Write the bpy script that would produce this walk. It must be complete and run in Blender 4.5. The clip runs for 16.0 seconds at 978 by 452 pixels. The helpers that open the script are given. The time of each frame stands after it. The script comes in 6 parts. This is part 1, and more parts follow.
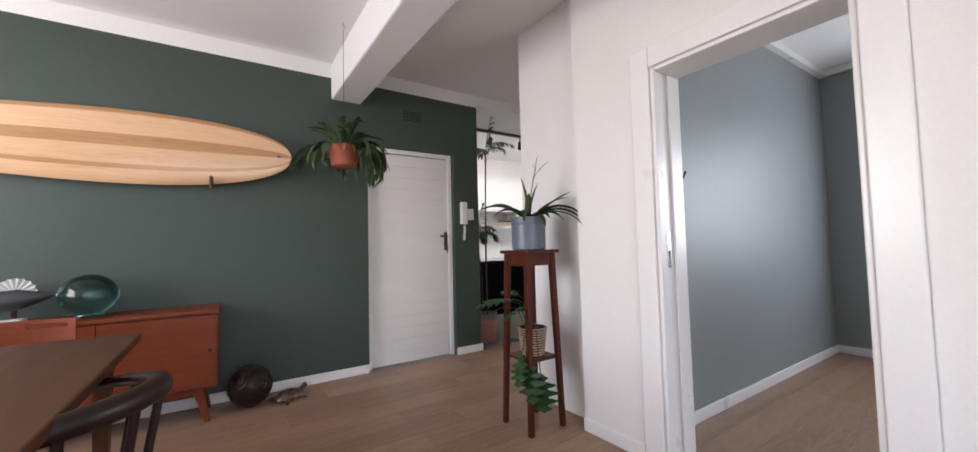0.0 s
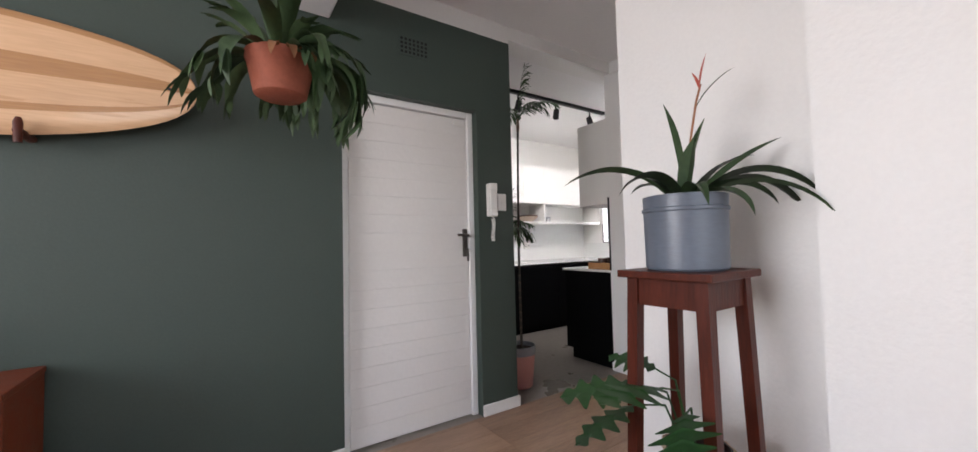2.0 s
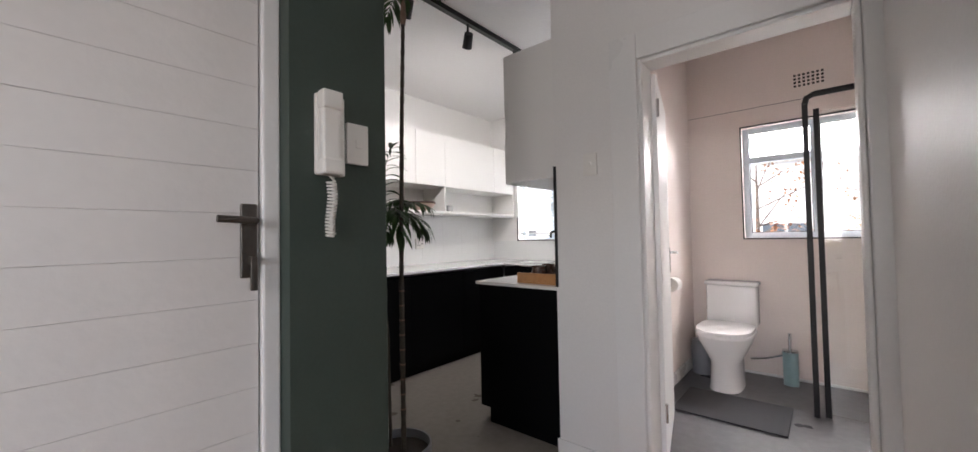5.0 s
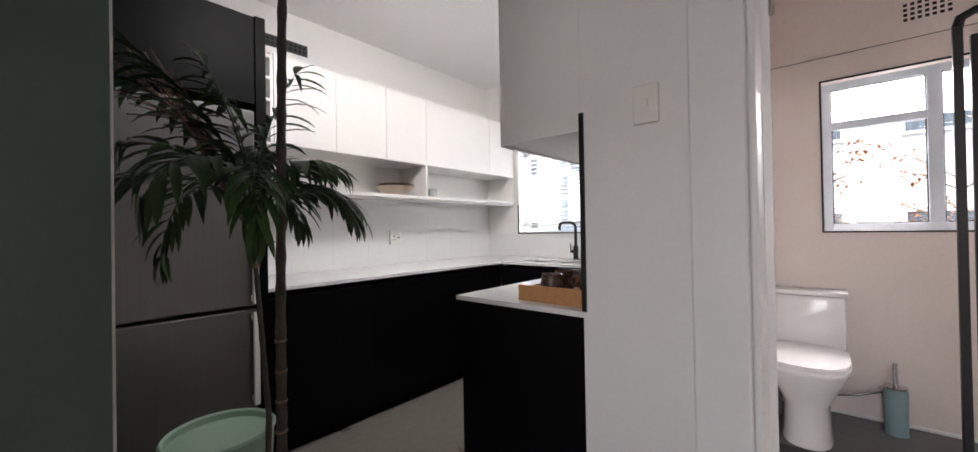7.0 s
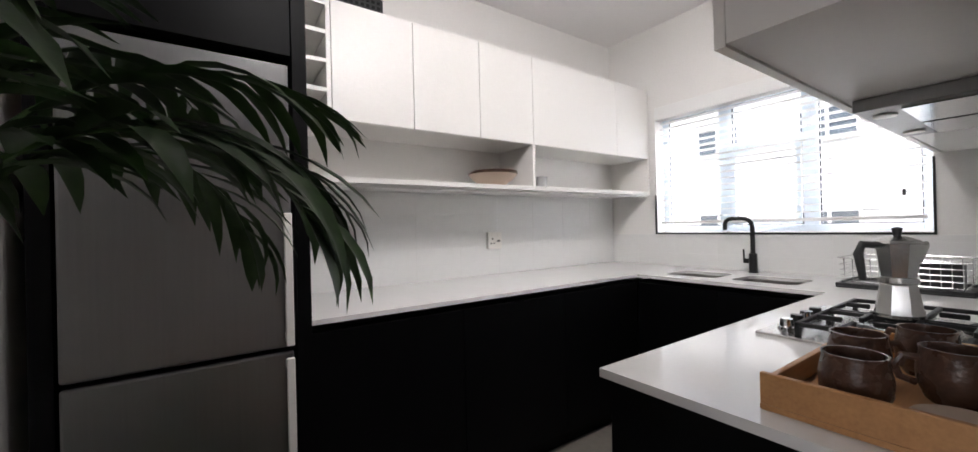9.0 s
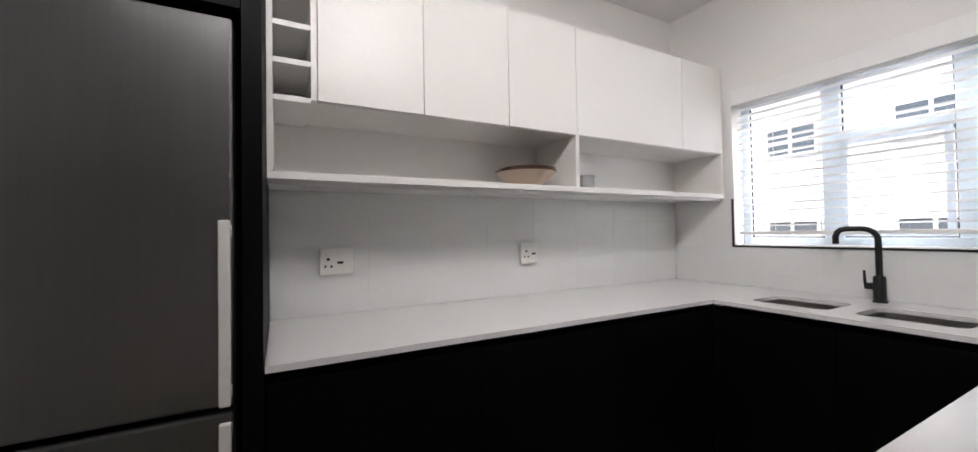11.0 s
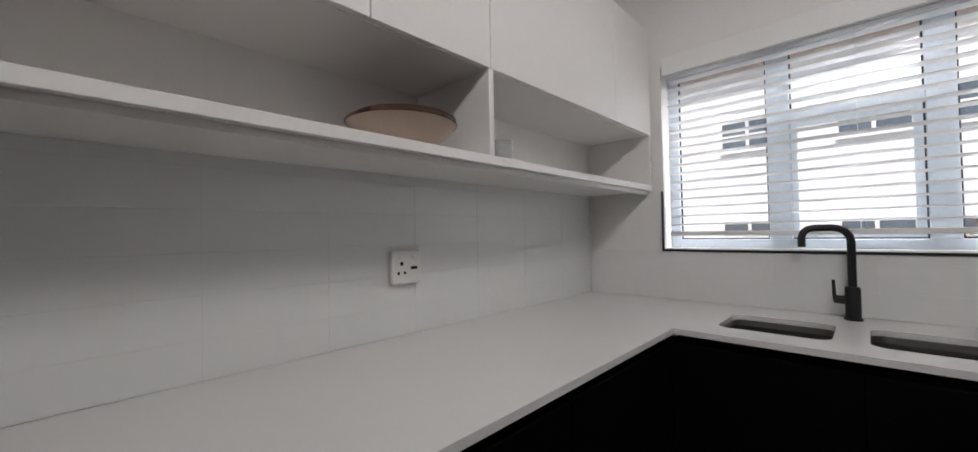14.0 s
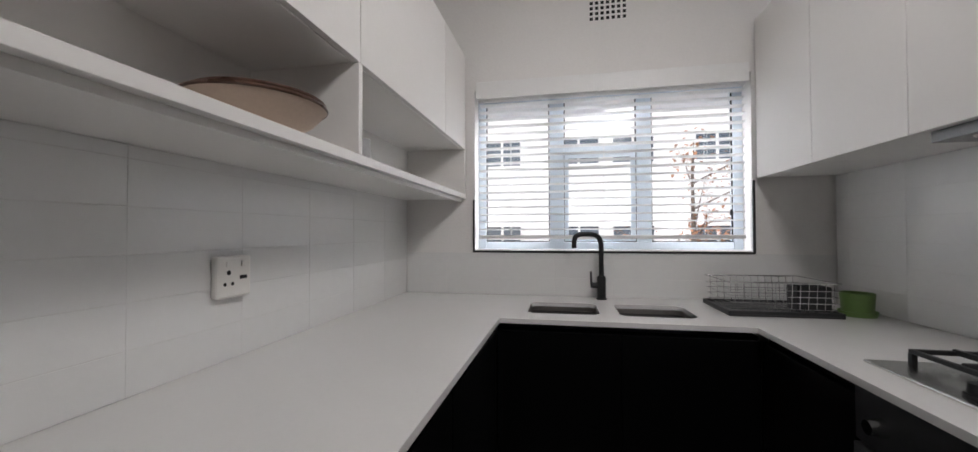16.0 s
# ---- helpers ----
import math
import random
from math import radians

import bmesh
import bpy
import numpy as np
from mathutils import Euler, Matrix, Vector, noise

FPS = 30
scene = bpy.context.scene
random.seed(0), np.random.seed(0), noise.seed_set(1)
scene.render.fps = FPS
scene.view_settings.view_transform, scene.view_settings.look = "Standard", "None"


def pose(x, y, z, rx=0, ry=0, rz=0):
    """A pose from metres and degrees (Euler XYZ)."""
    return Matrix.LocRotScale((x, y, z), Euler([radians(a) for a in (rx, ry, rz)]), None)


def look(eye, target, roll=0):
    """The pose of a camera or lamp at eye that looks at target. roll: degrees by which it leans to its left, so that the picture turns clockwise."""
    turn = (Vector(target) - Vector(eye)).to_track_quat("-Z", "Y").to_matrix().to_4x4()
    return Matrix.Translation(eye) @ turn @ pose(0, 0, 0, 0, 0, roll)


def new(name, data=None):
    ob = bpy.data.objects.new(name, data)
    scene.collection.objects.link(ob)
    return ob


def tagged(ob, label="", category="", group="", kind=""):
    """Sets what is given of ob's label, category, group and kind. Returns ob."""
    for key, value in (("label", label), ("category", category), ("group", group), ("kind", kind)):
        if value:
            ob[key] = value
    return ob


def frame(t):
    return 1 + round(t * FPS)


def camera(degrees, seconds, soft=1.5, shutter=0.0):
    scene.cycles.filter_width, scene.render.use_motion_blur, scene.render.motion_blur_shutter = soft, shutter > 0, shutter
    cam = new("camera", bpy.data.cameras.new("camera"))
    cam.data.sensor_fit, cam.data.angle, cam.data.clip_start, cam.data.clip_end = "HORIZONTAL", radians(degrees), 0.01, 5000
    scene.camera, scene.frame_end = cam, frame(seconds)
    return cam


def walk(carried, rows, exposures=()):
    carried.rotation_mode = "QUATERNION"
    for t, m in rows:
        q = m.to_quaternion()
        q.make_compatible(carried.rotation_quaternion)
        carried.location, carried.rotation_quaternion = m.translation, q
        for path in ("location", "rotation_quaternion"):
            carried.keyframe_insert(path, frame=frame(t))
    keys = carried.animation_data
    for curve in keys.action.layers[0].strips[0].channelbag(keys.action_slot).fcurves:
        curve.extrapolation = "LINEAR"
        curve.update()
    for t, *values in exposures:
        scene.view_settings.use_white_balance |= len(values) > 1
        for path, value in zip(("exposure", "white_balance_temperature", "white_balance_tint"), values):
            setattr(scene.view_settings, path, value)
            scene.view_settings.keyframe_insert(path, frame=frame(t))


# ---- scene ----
cam = camera(102.1, 16.0)
PATH = [
    (0, (-0.552, -0.193, 1.113), (0.562, 1.465, 1.212), -1.4),
    (0.5, (-0.399, 0.118, 1.13), (0.715, 1.776, 1.217), -1.3),
    (1, (-0.279, 0.459, 1.133), (0.826, 2.123, 1.227), -1.4),
    (1.5, (-0.17, 0.798, 1.152), (0.942, 2.457, 1.24), -1.4),
    (2, (-0.02, 1.15, 1.169), (1.106, 2.801, 1.251), -1.4),
    (2.5, (0.144, 1.467, 1.171), (1.286, 3.107, 1.26), -1.3),
    (3, (0.297, 1.713, 1.17), (1.543, 3.275, 1.259), -0.9),
    (3.5, (0.487, 1.938, 1.163), (1.829, 3.418, 1.248), -0.8),
    (4, (0.662, 2.118, 1.161), (2.091, 3.515, 1.252), -0.9),
    (6.5, (1.515, 2.7, 1.179), (3.069, 3.958, 1.206), -1.1),
    (7, (1.687, 2.869, 1.169), (3.206, 4.17, 1.185), -1.0),
    (7.5, (1.845, 3.018, 1.173), (3.229, 4.461, 1.177), -1.2),
    (8, (1.978, 3.186, 1.17), (3.257, 4.723, 1.172), -1.3),
    (8.5, (2.086, 3.358, 1.191), (3.285, 4.958, 1.192), -1.3),
    (9, (2.203, 3.506, 1.203), (3.334, 5.156, 1.208), -1.4),
    (9.5, (2.304, 3.638, 1.222), (3.336, 5.351, 1.225), -1.1),
    (12, (2.647, 3.981, 1.224), (3.578, 5.751, 1.274), -1.0),
    (12.5, (2.74, 4.104, 1.222), (3.734, 5.839, 1.272), -1.0),
    (13, (2.809, 4.203, 1.215), (3.877, 5.893, 1.263), -0.8),
    (13.5, (2.873, 4.366, 1.203), (4.09, 5.953, 1.242), -0.9),
    (14, (2.952, 4.534, 1.217), (4.397, 5.916, 1.257), -1.0),
    (14.5, (2.963, 4.629, 1.201), (4.573, 5.815, 1.236), -0.7),
    (15, (2.903, 4.759, 1.219), (4.708, 5.619, 1.251), -0.8),
    (15.5, (2.844, 4.788, 1.228), (4.755, 5.376, 1.258), -0.5),
    (16, (2.789, 4.758, 1.228), (4.753, 5.134, 1.261), -0.2),
]
EXPOSURES = [(t, stops, 6400, 13) for t, stops in ((0, 1.45), (0.7, 1.55), (1.5, 1.45), (3, 1.6), (4, 1.3), (6.5, 1.3), (8, 1.35), (9.5, 1.05), (12, 0.8), (14, 0.28), (16, 0.38))]
walk(cam, [(t, look(eye, target, roll)) for t, eye, target, roll in PATH], EXPOSURES)


# ---- light ----
world = bpy.data.worlds.new("world")
scene.world = world
world.use_nodes = True
wn = world.node_tree
sky = wn.nodes.new("ShaderNodeTexSky")
sky.sky_type, sky.sun_disc = "NISHITA", False
sky.sun_elevation, sky.sun_rotation = radians(48), radians(-70)
wn.links.new(sky.outputs[0], wn.nodes["Background"].inputs[0])
wn.nodes["Background"].inputs[1].default_value = 0.15


def lamp(name, kind, m, energy, colour=(1, 1, 1), **settings):
    data = bpy.data.lights.new(name, kind)
    data.energy, data.color = energy, colour
    for key, value in settings.items():
        setattr(data, key, value)
    ob = new(name, data)
    ob.matrix_world = m
    return ob


lamp("sun", "SUN", look((-6, 2.5, 8), (0, 0, 0)), 3.6, (1, 0.96, 0.9), angle=radians(0.5))
# daylight lamps: living and bedroom at wall openings, kitchen and bathroom added outside
lamp("living_window_light", "AREA", look((-3.36, 1.65, 1.7), (1.2, 1.9, 2.1)), 36, (0.98, 0.965, 0.985), shape="RECTANGLE", size=1.8, size_y=1.5)
# unseen south lamp, added to fill the living room and entrance door
lamp("living_south_light", "AREA", look((-0.6, -3.05, 1.6), (-0.6, 3.0, 2.5)), 17, (0.97, 0.965, 1.0), shape="RECTANGLE", size=3.0, size_y=1.7)
lamp("bedroom_window_light", "AREA", look((4.44, -0.3, 1.6), (2.0, -0.2, 1.4)), 24, (0.88, 0.93, 1.0), shape="RECTANGLE", size=1.5, size_y=1.2)
# helper lamp outside, above the sight line, for daylight through the kitchen window
lamp("kitchen_window_light", "AREA", look((5.55, 4.55, 2.75), (4.4, 4.55, 1.2)), 88, (0.96, 0.98, 1.0), shape="RECTANGLE", size=1.6, size_y=0.7)
for x, y, tx, ty in ((2.45, 4.2, 3.0, 5.6), (2.97, 4.2, 3.9, 5.5), (3.5, 4.2, 4.6, 4.6)):
    lamp("track_spot_light", "SPOT", look((x, y, 2.44), (tx, ty, 1.2)), 16, (1.0, 0.965, 0.935), spot_size=radians(150), spot_blend=1.0, shadow_soft_size=0.18)
# helper lamp outside the glass, for daylight through the bathroom window
lamp("bathroom_window_light", "AREA", look((5.7, 2.4, 2.2), (3.3, 2.5, 1.5)), 48, (1.0, 0.96, 0.94), shape="RECTANGLE", size=1.1, size_y=0.6)


# ---- materials ----
def material(name, colour, rough=0.5, metal=0.0, vary=0.08, scale=6.0, fine=60.0, bump=0.02, stretch=(1, 1, 1), dark=None, random_tone=0.0, coat=0.0, rough_vary=0.08, spec=0.5):
    """A procedural surface: two scales of noise over the base colour, relief, and uneven gloss."""
    m = bpy.data.materials.new(name)
    m.use_nodes = True
    nt = m.node_tree
    n, l = nt.nodes, nt.links
    b = n["Principled BSDF"]
    tc = n.new("ShaderNodeTexCoord")
    mp = n.new("ShaderNodeMapping")
    mp.inputs["Scale"].default_value = stretch
    l.new(tc.outputs["Object"], mp.inputs[0])
    big, small = n.new("ShaderNodeTexNoise"), n.new("ShaderNodeTexNoise")
    for tex, sc, det in ((big, scale, 4), (small, fine, 6)):
        tex.inputs["Scale"].default_value, tex.inputs["Detail"].default_value = sc, det
        l.new(mp.outputs[0], tex.inputs["Vector"])
    add = n.new("ShaderNodeMath")
    add.operation = "ADD"
    l.new(big.outputs[0], add.inputs[0])
    l.new(small.outputs[0], add.inputs[1])
    src = add.outputs[0]
    if random_tone:
        info, mul, more = n.new("ShaderNodeObjectInfo"), n.new("ShaderNodeMath"), n.new("ShaderNodeMath")
        mul.operation, more.operation = "MULTIPLY_ADD", "ADD"
        mul.inputs[1].default_value, mul.inputs[2].default_value = random_tone, -random_tone / 2
        l.new(info.outputs["Random"], mul.inputs[0])
        l.new(src, more.inputs[0])
        l.new(mul.outputs[0], more.inputs[1])
        src = more.outputs[0]
        shift = n.new("ShaderNodeVectorMath")
        shift.operation = "SCALE"
        shift.inputs[0].default_value = (37.0, 23.0, 11.0)
        l.new(info.outputs["Random"], shift.inputs["Scale"])
        l.new(shift.outputs[0], mp.inputs["Location"])
    rng = n.new("ShaderNodeMapRange")
    rng.inputs[1].default_value, rng.inputs[2].default_value = 0.6, 1.4
    l.new(src, rng.inputs[0])
    mix = n.new("ShaderNodeMix")
    mix.data_type = "RGBA"
    lo = dark if dark else tuple(c * (1 - vary) for c in colour)
    hi = colour if dark else tuple(min(1, c * (1 + vary)) for c in colour)
    mix.inputs[6].default_value, mix.inputs[7].default_value = (*lo, 1), (*hi, 1)
    l.new(rng.outputs[0], mix.inputs[0])
    l.new(mix.outputs[2], b.inputs["Base Color"])
    rr = n.new("ShaderNodeMapRange")
    rr.inputs[3].default_value, rr.inputs[4].default_value = max(0.02, rough - rough_vary), min(1, rough + rough_vary)
    l.new(big.outputs[0], rr.inputs[0])
    l.new(rr.outputs[0], b.inputs["Roughness"])
    b.inputs["Metallic"].default_value = metal
    b.inputs["Coat Weight"].default_value = coat
    b.inputs["Specular IOR Level"].default_value = spec
    if bump:
        bp = n.new("ShaderNodeBump")
        bp.inputs["Strength"].default_value, bp.inputs["Distance"].default_value = 0.5, bump * 0.1
        l.new(small.outputs[0], bp.inputs["Height"])
        l.new(bp.outputs[0], b.inputs["Normal"])
    return m


def glass_material(name, colour=(1, 1, 1), rough=0.0, ior=1.45):
    m = bpy.data.materials.new(name)
    m.use_nodes = True
    b = m.node_tree.nodes["Principled BSDF"]
    b.inputs["Base Color"].default_value = (*colour, 1)
    b.inputs["Roughness"].default_value, b.inputs["IOR"].default_value = rough, ior
    b.inputs["Transmission Weight"].default_value = 1
    return m


def glow_material(name, colour, strength):
    m = bpy.data.materials.new(name)
    m.use_nodes = True
    b = m.node_tree.nodes["Principled BSDF"]
    b.inputs["Emission Color"].default_value, b.inputs["Emission Strength"].default_value = (*colour, 1), strength
    return m


GREEN = material("green wall paint", (0.040, 0.058, 0.047), 0.55, vary=0.09, scale=1.3, fine=90, bump=0.01)
WHITE = material("white wall paint", (0.78, 0.765, 0.745), 0.55, vary=0.03, scale=1.1, fine=80, bump=0.02)
CEIL = material("ceiling paint", (0.83, 0.815, 0.81), 0.8, vary=0.03, scale=0.9, fine=50, bump=0.02)
GREY = material("grey bedroom paint", (0.25, 0.272, 0.272), 0.47, vary=0.04, scale=1.2, fine=80, bump=0.006, rough_vary=0.02)
PINKISH = material("blush bathroom plaster", (0.765, 0.682, 0.64), 0.6, vary=0.04, scale=1.2, fine=70)
GLOSS = material("white gloss paint", (0.8, 0.79, 0.775), 0.3, vary=0.025, scale=2, fine=70, bump=0.012)
DOORPAINT = material("door paint", (0.76, 0.735, 0.71), 0.38, vary=0.025, scale=2.5, fine=40, bump=0.02, random_tone=0.1)
OAK = material("laminate oak", (0.36, 0.225, 0.15), 0.42, dark=(0.20, 0.118, 0.075), scale=2.2, fine=14, stretch=(1, 9, 9), bump=0.02, random_tone=0.45)
CONCRETE = material("cement screed", (0.24, 0.215, 0.19), 0.3, dark=(0.165, 0.148, 0.13), scale=2.0, fine=22, bump=0.02, rough_vary=0.15)
SLATE = material("grey cement bathroom floor", (0.12, 0.12, 0.125), 0.3, dark=(0.07, 0.07, 0.075), scale=3.0, fine=20, bump=0.02)
CABWHITE = material("white cabinet laminate", (0.79, 0.775, 0.75), 0.35, vary=0.015, scale=2, fine=60, bump=0.006, random_tone=0.08)
CABBLACK = material("black cabinet laminate", (0.0016, 0.0016, 0.002), 0.5, spec=0.1, vary=0.12, scale=2, fine=60, bump=0.006)
QUARTZ = material("white quartz", (0.76, 0.755, 0.74), 0.08, vary=0.02, scale=5, fine=120, bump=0.0, rough_vary=0.03)
TILE = material("white glazed tile", (0.76, 0.76, 0.75), 0.16, vary=0.02, scale=5, fine=30, bump=0.012, random_tone=0.12)
GROUT = material("white grout", (0.72, 0.71, 0.69), 0.8, vary=0.06, scale=9, fine=90, bump=0.03)
STEEL = material("brushed steel", (0.23, 0.228, 0.23), 0.32, 1.0, vary=0.06, scale=3, fine=40, stretch=(40, 40, 1), bump=0.006)
SINKSTEEL = material("sink steel", (0.35, 0.33, 0.31), 0.35, 1.0, vary=0.08, scale=5, fine=60, bump=0.006)
HARDWARE = material("worn dark door metal", (0.16, 0.145, 0.13), 0.38, 1.0, vary=0.2, scale=20, fine=90, bump=0.01)
CHROME = material("chrome", (0.6, 0.6, 0.6), 0.15, 1.0, vary=0.04, bump=0.0)
IRON = material("cast iron", (0.015, 0.015, 0.016), 0.55, 0.2, vary=0.2, scale=12, fine=150, bump=0.03)
BLACK = material("matt black metal", (0.014, 0.014, 0.015), 0.42, 0.3, vary=0.1, bump=0.006)
RUBBER = material("black plastic", (0.03, 0.031, 0.033), 0.5, vary=0.1, bump=0.01)
PLASTIC = material("white plastic", (0.78, 0.76, 0.72), 0.35, vary=0.02, bump=0.004)
# near-black colour for the shade inside holes, which are not cut
HOLESHADE = material("painted shade of openings", (0.01, 0.01, 0.01), 0.9, bump=0)
TEAK = material("teak veneer", (0.19, 0.038, 0.012), 0.42, spec=0.25, dark=(0.115, 0.024, 0.009), scale=2.5, fine=12, stretch=(1, 8, 10), bump=0.01)
MAHOG = material("mahogany stain", (0.095, 0.018, 0.008), 0.4, spec=0.3, dark=(0.045, 0.009, 0.005), scale=4, fine=18, stretch=(8, 8, 1), bump=0.015)
WALNUT = material("walnut tabletop", (0.085, 0.031, 0.014), 0.32, spec=0.3, dark=(0.06, 0.021, 0.01), scale=2, fine=30, stretch=(9, 1, 9), bump=0.003)
DARKWOOD = material("dark chair wood", (0.022, 0.009, 0.007), 0.38, spec=0.3, dark=(0.010, 0.004, 0.004), scale=5, fine=30, bump=0.01)
BALSA = material("pale surfboard wood", (0.70, 0.45, 0.265), 0.3, dark=(0.56, 0.34, 0.19), scale=2.5, fine=9, stretch=(1, 1, 14), bump=0.004, coat=0.3, random_tone=0.2)
CEDAR = material("cedar stringer", (0.47, 0.25, 0.105), 0.3, dark=(0.35, 0.17, 0.07), scale=3, fine=10, stretch=(1, 1, 14), bump=0.004, coat=0.3)
TRAYWOOD = material("tray plywood", (0.52, 0.27, 0.11), 0.45, dark=(0.38, 0.18, 0.07), scale=4, fine=20, stretch=(1, 8, 8), bump=0.01)
TERRA = material("terracotta", (0.36, 0.10, 0.055), 0.75, vary=0.18, scale=9, fine=70, bump=0.03)
BLUEPOT = material("blue grey glazed pot", (0.115, 0.135, 0.17), 0.38, vary=0.12, scale=3, fine=40, stretch=(1, 1, 4), bump=0.015)
PINKPOT = material("pink pot", (0.55, 0.25, 0.22), 0.55, vary=0.08, bump=0.015)
MINT = material("mint green enamel", (0.33, 0.47, 0.36), 0.4, vary=0.05, bump=0.006)
WICKER = material("pale wicker", (0.60, 0.46, 0.34), 0.7, dark=(0.22, 0.13, 0.085), scale=40, fine=160, bump=0.05)
SHAFT = material("pinkish palm shaft", (0.30, 0.19, 0.13), 0.7, dark=(0.12, 0.07, 0.05), scale=30, fine=120, stretch=(3, 3, 1), bump=0.06)
SOIL = material("potting soil", (0.035, 0.024, 0.017), 0.95, vary=0.4, scale=30, fine=120, bump=0.15)
LEAF = material("dark palm leaf", (0.038, 0.09, 0.02), 0.42, spec=0.35, dark=(0.014, 0.036, 0.01), scale=7, fine=60, bump=0.01, random_tone=0.5)
FERN = material("staghorn leaf", (0.06, 0.10, 0.04), 0.55, spec=0.3, dark=(0.028, 0.052, 0.022), scale=8, fine=60, bump=0.012, random_tone=0.6)
STRAP = material("strap leaf", (0.035, 0.07, 0.026), 0.45, spec=0.3, dark=(0.016, 0.024, 0.013), scale=7, fine=50, bump=0.01, random_tone=0.8)
PHILO = material("philodendron leaf", (0.022, 0.075, 0.018), 0.5, spec=0.3, dark=(0.011, 0.04, 0.011), scale=8, fine=50, bump=0.01, random_tone=0.5)
DRIED = material("dried leaf", (0.30, 0.13, 0.06), 0.7, vary=0.25, scale=20, bump=0.02)
PETAL = material("red flower bract", (0.45, 0.09, 0.06), 0.5, vary=0.15, bump=0.01)
STEM = material("palm stem", (0.06, 0.05, 0.036), 0.7, vary=0.4, scale=25, fine=120, bump=0.08)
STONEWARE = material("brown stoneware", (0.12, 0.062, 0.04), 0.28, dark=(0.045, 0.024, 0.018), scale=14, fine=90, bump=0.03)
BOWLCLAY = material("cream ceramic", (0.56, 0.44, 0.35), 0.5, vary=0.06, scale=8, fine=120, bump=0.01)
GREYCLAY = material("grey ceramic", (0.38, 0.38, 0.38), 0.5, vary=0.1, bump=0.01)
ALU = material("cast aluminium", (0.62, 0.61, 0.59), 0.25, 1.0, vary=0.06, bump=0.006)
FRAME = material("window frame paint", (0.66, 0.73, 0.80), 0.35, vary=0.04, bump=0.01)
SLAT = material("white blind slat", (0.8, 0.8, 0.79), 0.4, vary=0.02, bump=0.004, random_tone=0.06)
PORCELAIN = material("white porcelain", (0.8, 0.79, 0.785), 0.12, vary=0.015, bump=0.0)
BINGREY = material("grey bin plastic", (0.22, 0.23, 0.25), 0.4, vary=0.06, bump=0.006)
TEALPOT = material("pale teal plastic", (0.24, 0.36, 0.37), 0.4, vary=0.06, bump=0.006)
MATGREY = material("grey bath mat", (0.045, 0.045, 0.05), 0.95, vary=0.2, scale=30, fine=300, bump=0.2)
GREENCUP = material("green plastic", (0.14, 0.24, 0.07), 0.45, vary=0.08, bump=0.006)
FACADE = material("white facade plaster", (0.82, 0.80, 0.77), 0.85, vary=0.04, scale=1, fine=12)
ROOFTILE = material("red roof tile", (0.40, 0.16, 0.11), 0.8, vary=0.15, scale=2, fine=14, bump=0.1)
DARKGLASS = material("far window glass", (0.10, 0.12, 0.14), 0.15, vary=0.2, scale=1, bump=0)
BARK = material("bark", (0.16, 0.12, 0.09), 0.9, vary=0.3, scale=10, bump=0.1)
AUTUMN = material("autumn leaf", (0.55, 0.22, 0.09), 0.6, dark=(0.30, 0.16, 0.07), scale=3, fine=20, bump=0.01)
ASPHALT = material("asphalt", (0.055, 0.055, 0.056), 0.9, vary=0.2, scale=2, fine=40, bump=0.05)
GLASS = glass_material("window glass")
GREENGLASS = glass_material("green float glass", (0.13, 0.33, 0.30), 0.03)
SHOWERGLASS = glass_material("shower glass", (0.97, 1, 0.99))
BULB = glow_material("lit lamp face", (1, 0.93, 0.82), 12)


# ---- mesh helpers ----
def link(name, bm, mat, parent=None, label="", smooth=False):
    me = bpy.data.meshes.new(name)
    bmesh.ops.recalc_face_normals(bm, faces=bm.faces)
    bm.to_mesh(me)
    bm.free()
    me.materials.append(mat)
    if smooth:
        for p in me.polygons:
            p.use_smooth = True
        me.set_sharp_from_angle(angle=radians(40))
    ob = new(name, me)
    ob.parent = parent
    if label:
        ob["label"] = label
    return ob


def part(name, bm, mat, parent, label="", smooth=False):
    return link(name, bm, mat, parent, label, smooth)


def thing(name, label, category, group="", kind="", at=(0, 0, 0)):
    ob = new(name)
    ob.location = at
    ob.empty_display_size = 0.1
    return tagged(ob, label, category, group, kind)


def add_box(bm, x0, y0, z0, x1, y1, z1, bevel=0.0):
    r = bmesh.ops.create_cube(bm, size=1)
    bmesh.ops.transform(bm, matrix=Matrix.Translation(((x0 + x1) / 2, (y0 + y1) / 2, (z0 + z1) / 2)) @ Matrix.Diagonal((abs(x1 - x0), abs(y1 - y0), abs(z1 - z0), 1)), verts=r["verts"])
    if bevel:
        edges = list({e for v in r["verts"] for e in v.link_edges})
        bmesh.ops.bevel(bm, geom=edges, offset=bevel, segments=2, affect="EDGES", profile=0.5)
    return bm


def box(x0, y0, z0, x1, y1, z1, bevel=0.0):
    return add_box(bmesh.new(), x0, y0, z0, x1, y1, z1, bevel)


def boxes(*dims, bevel=0.0):
    bm = bmesh.new()
    for d in dims:
        add_box(bm, *d, bevel=bevel)
    return bm


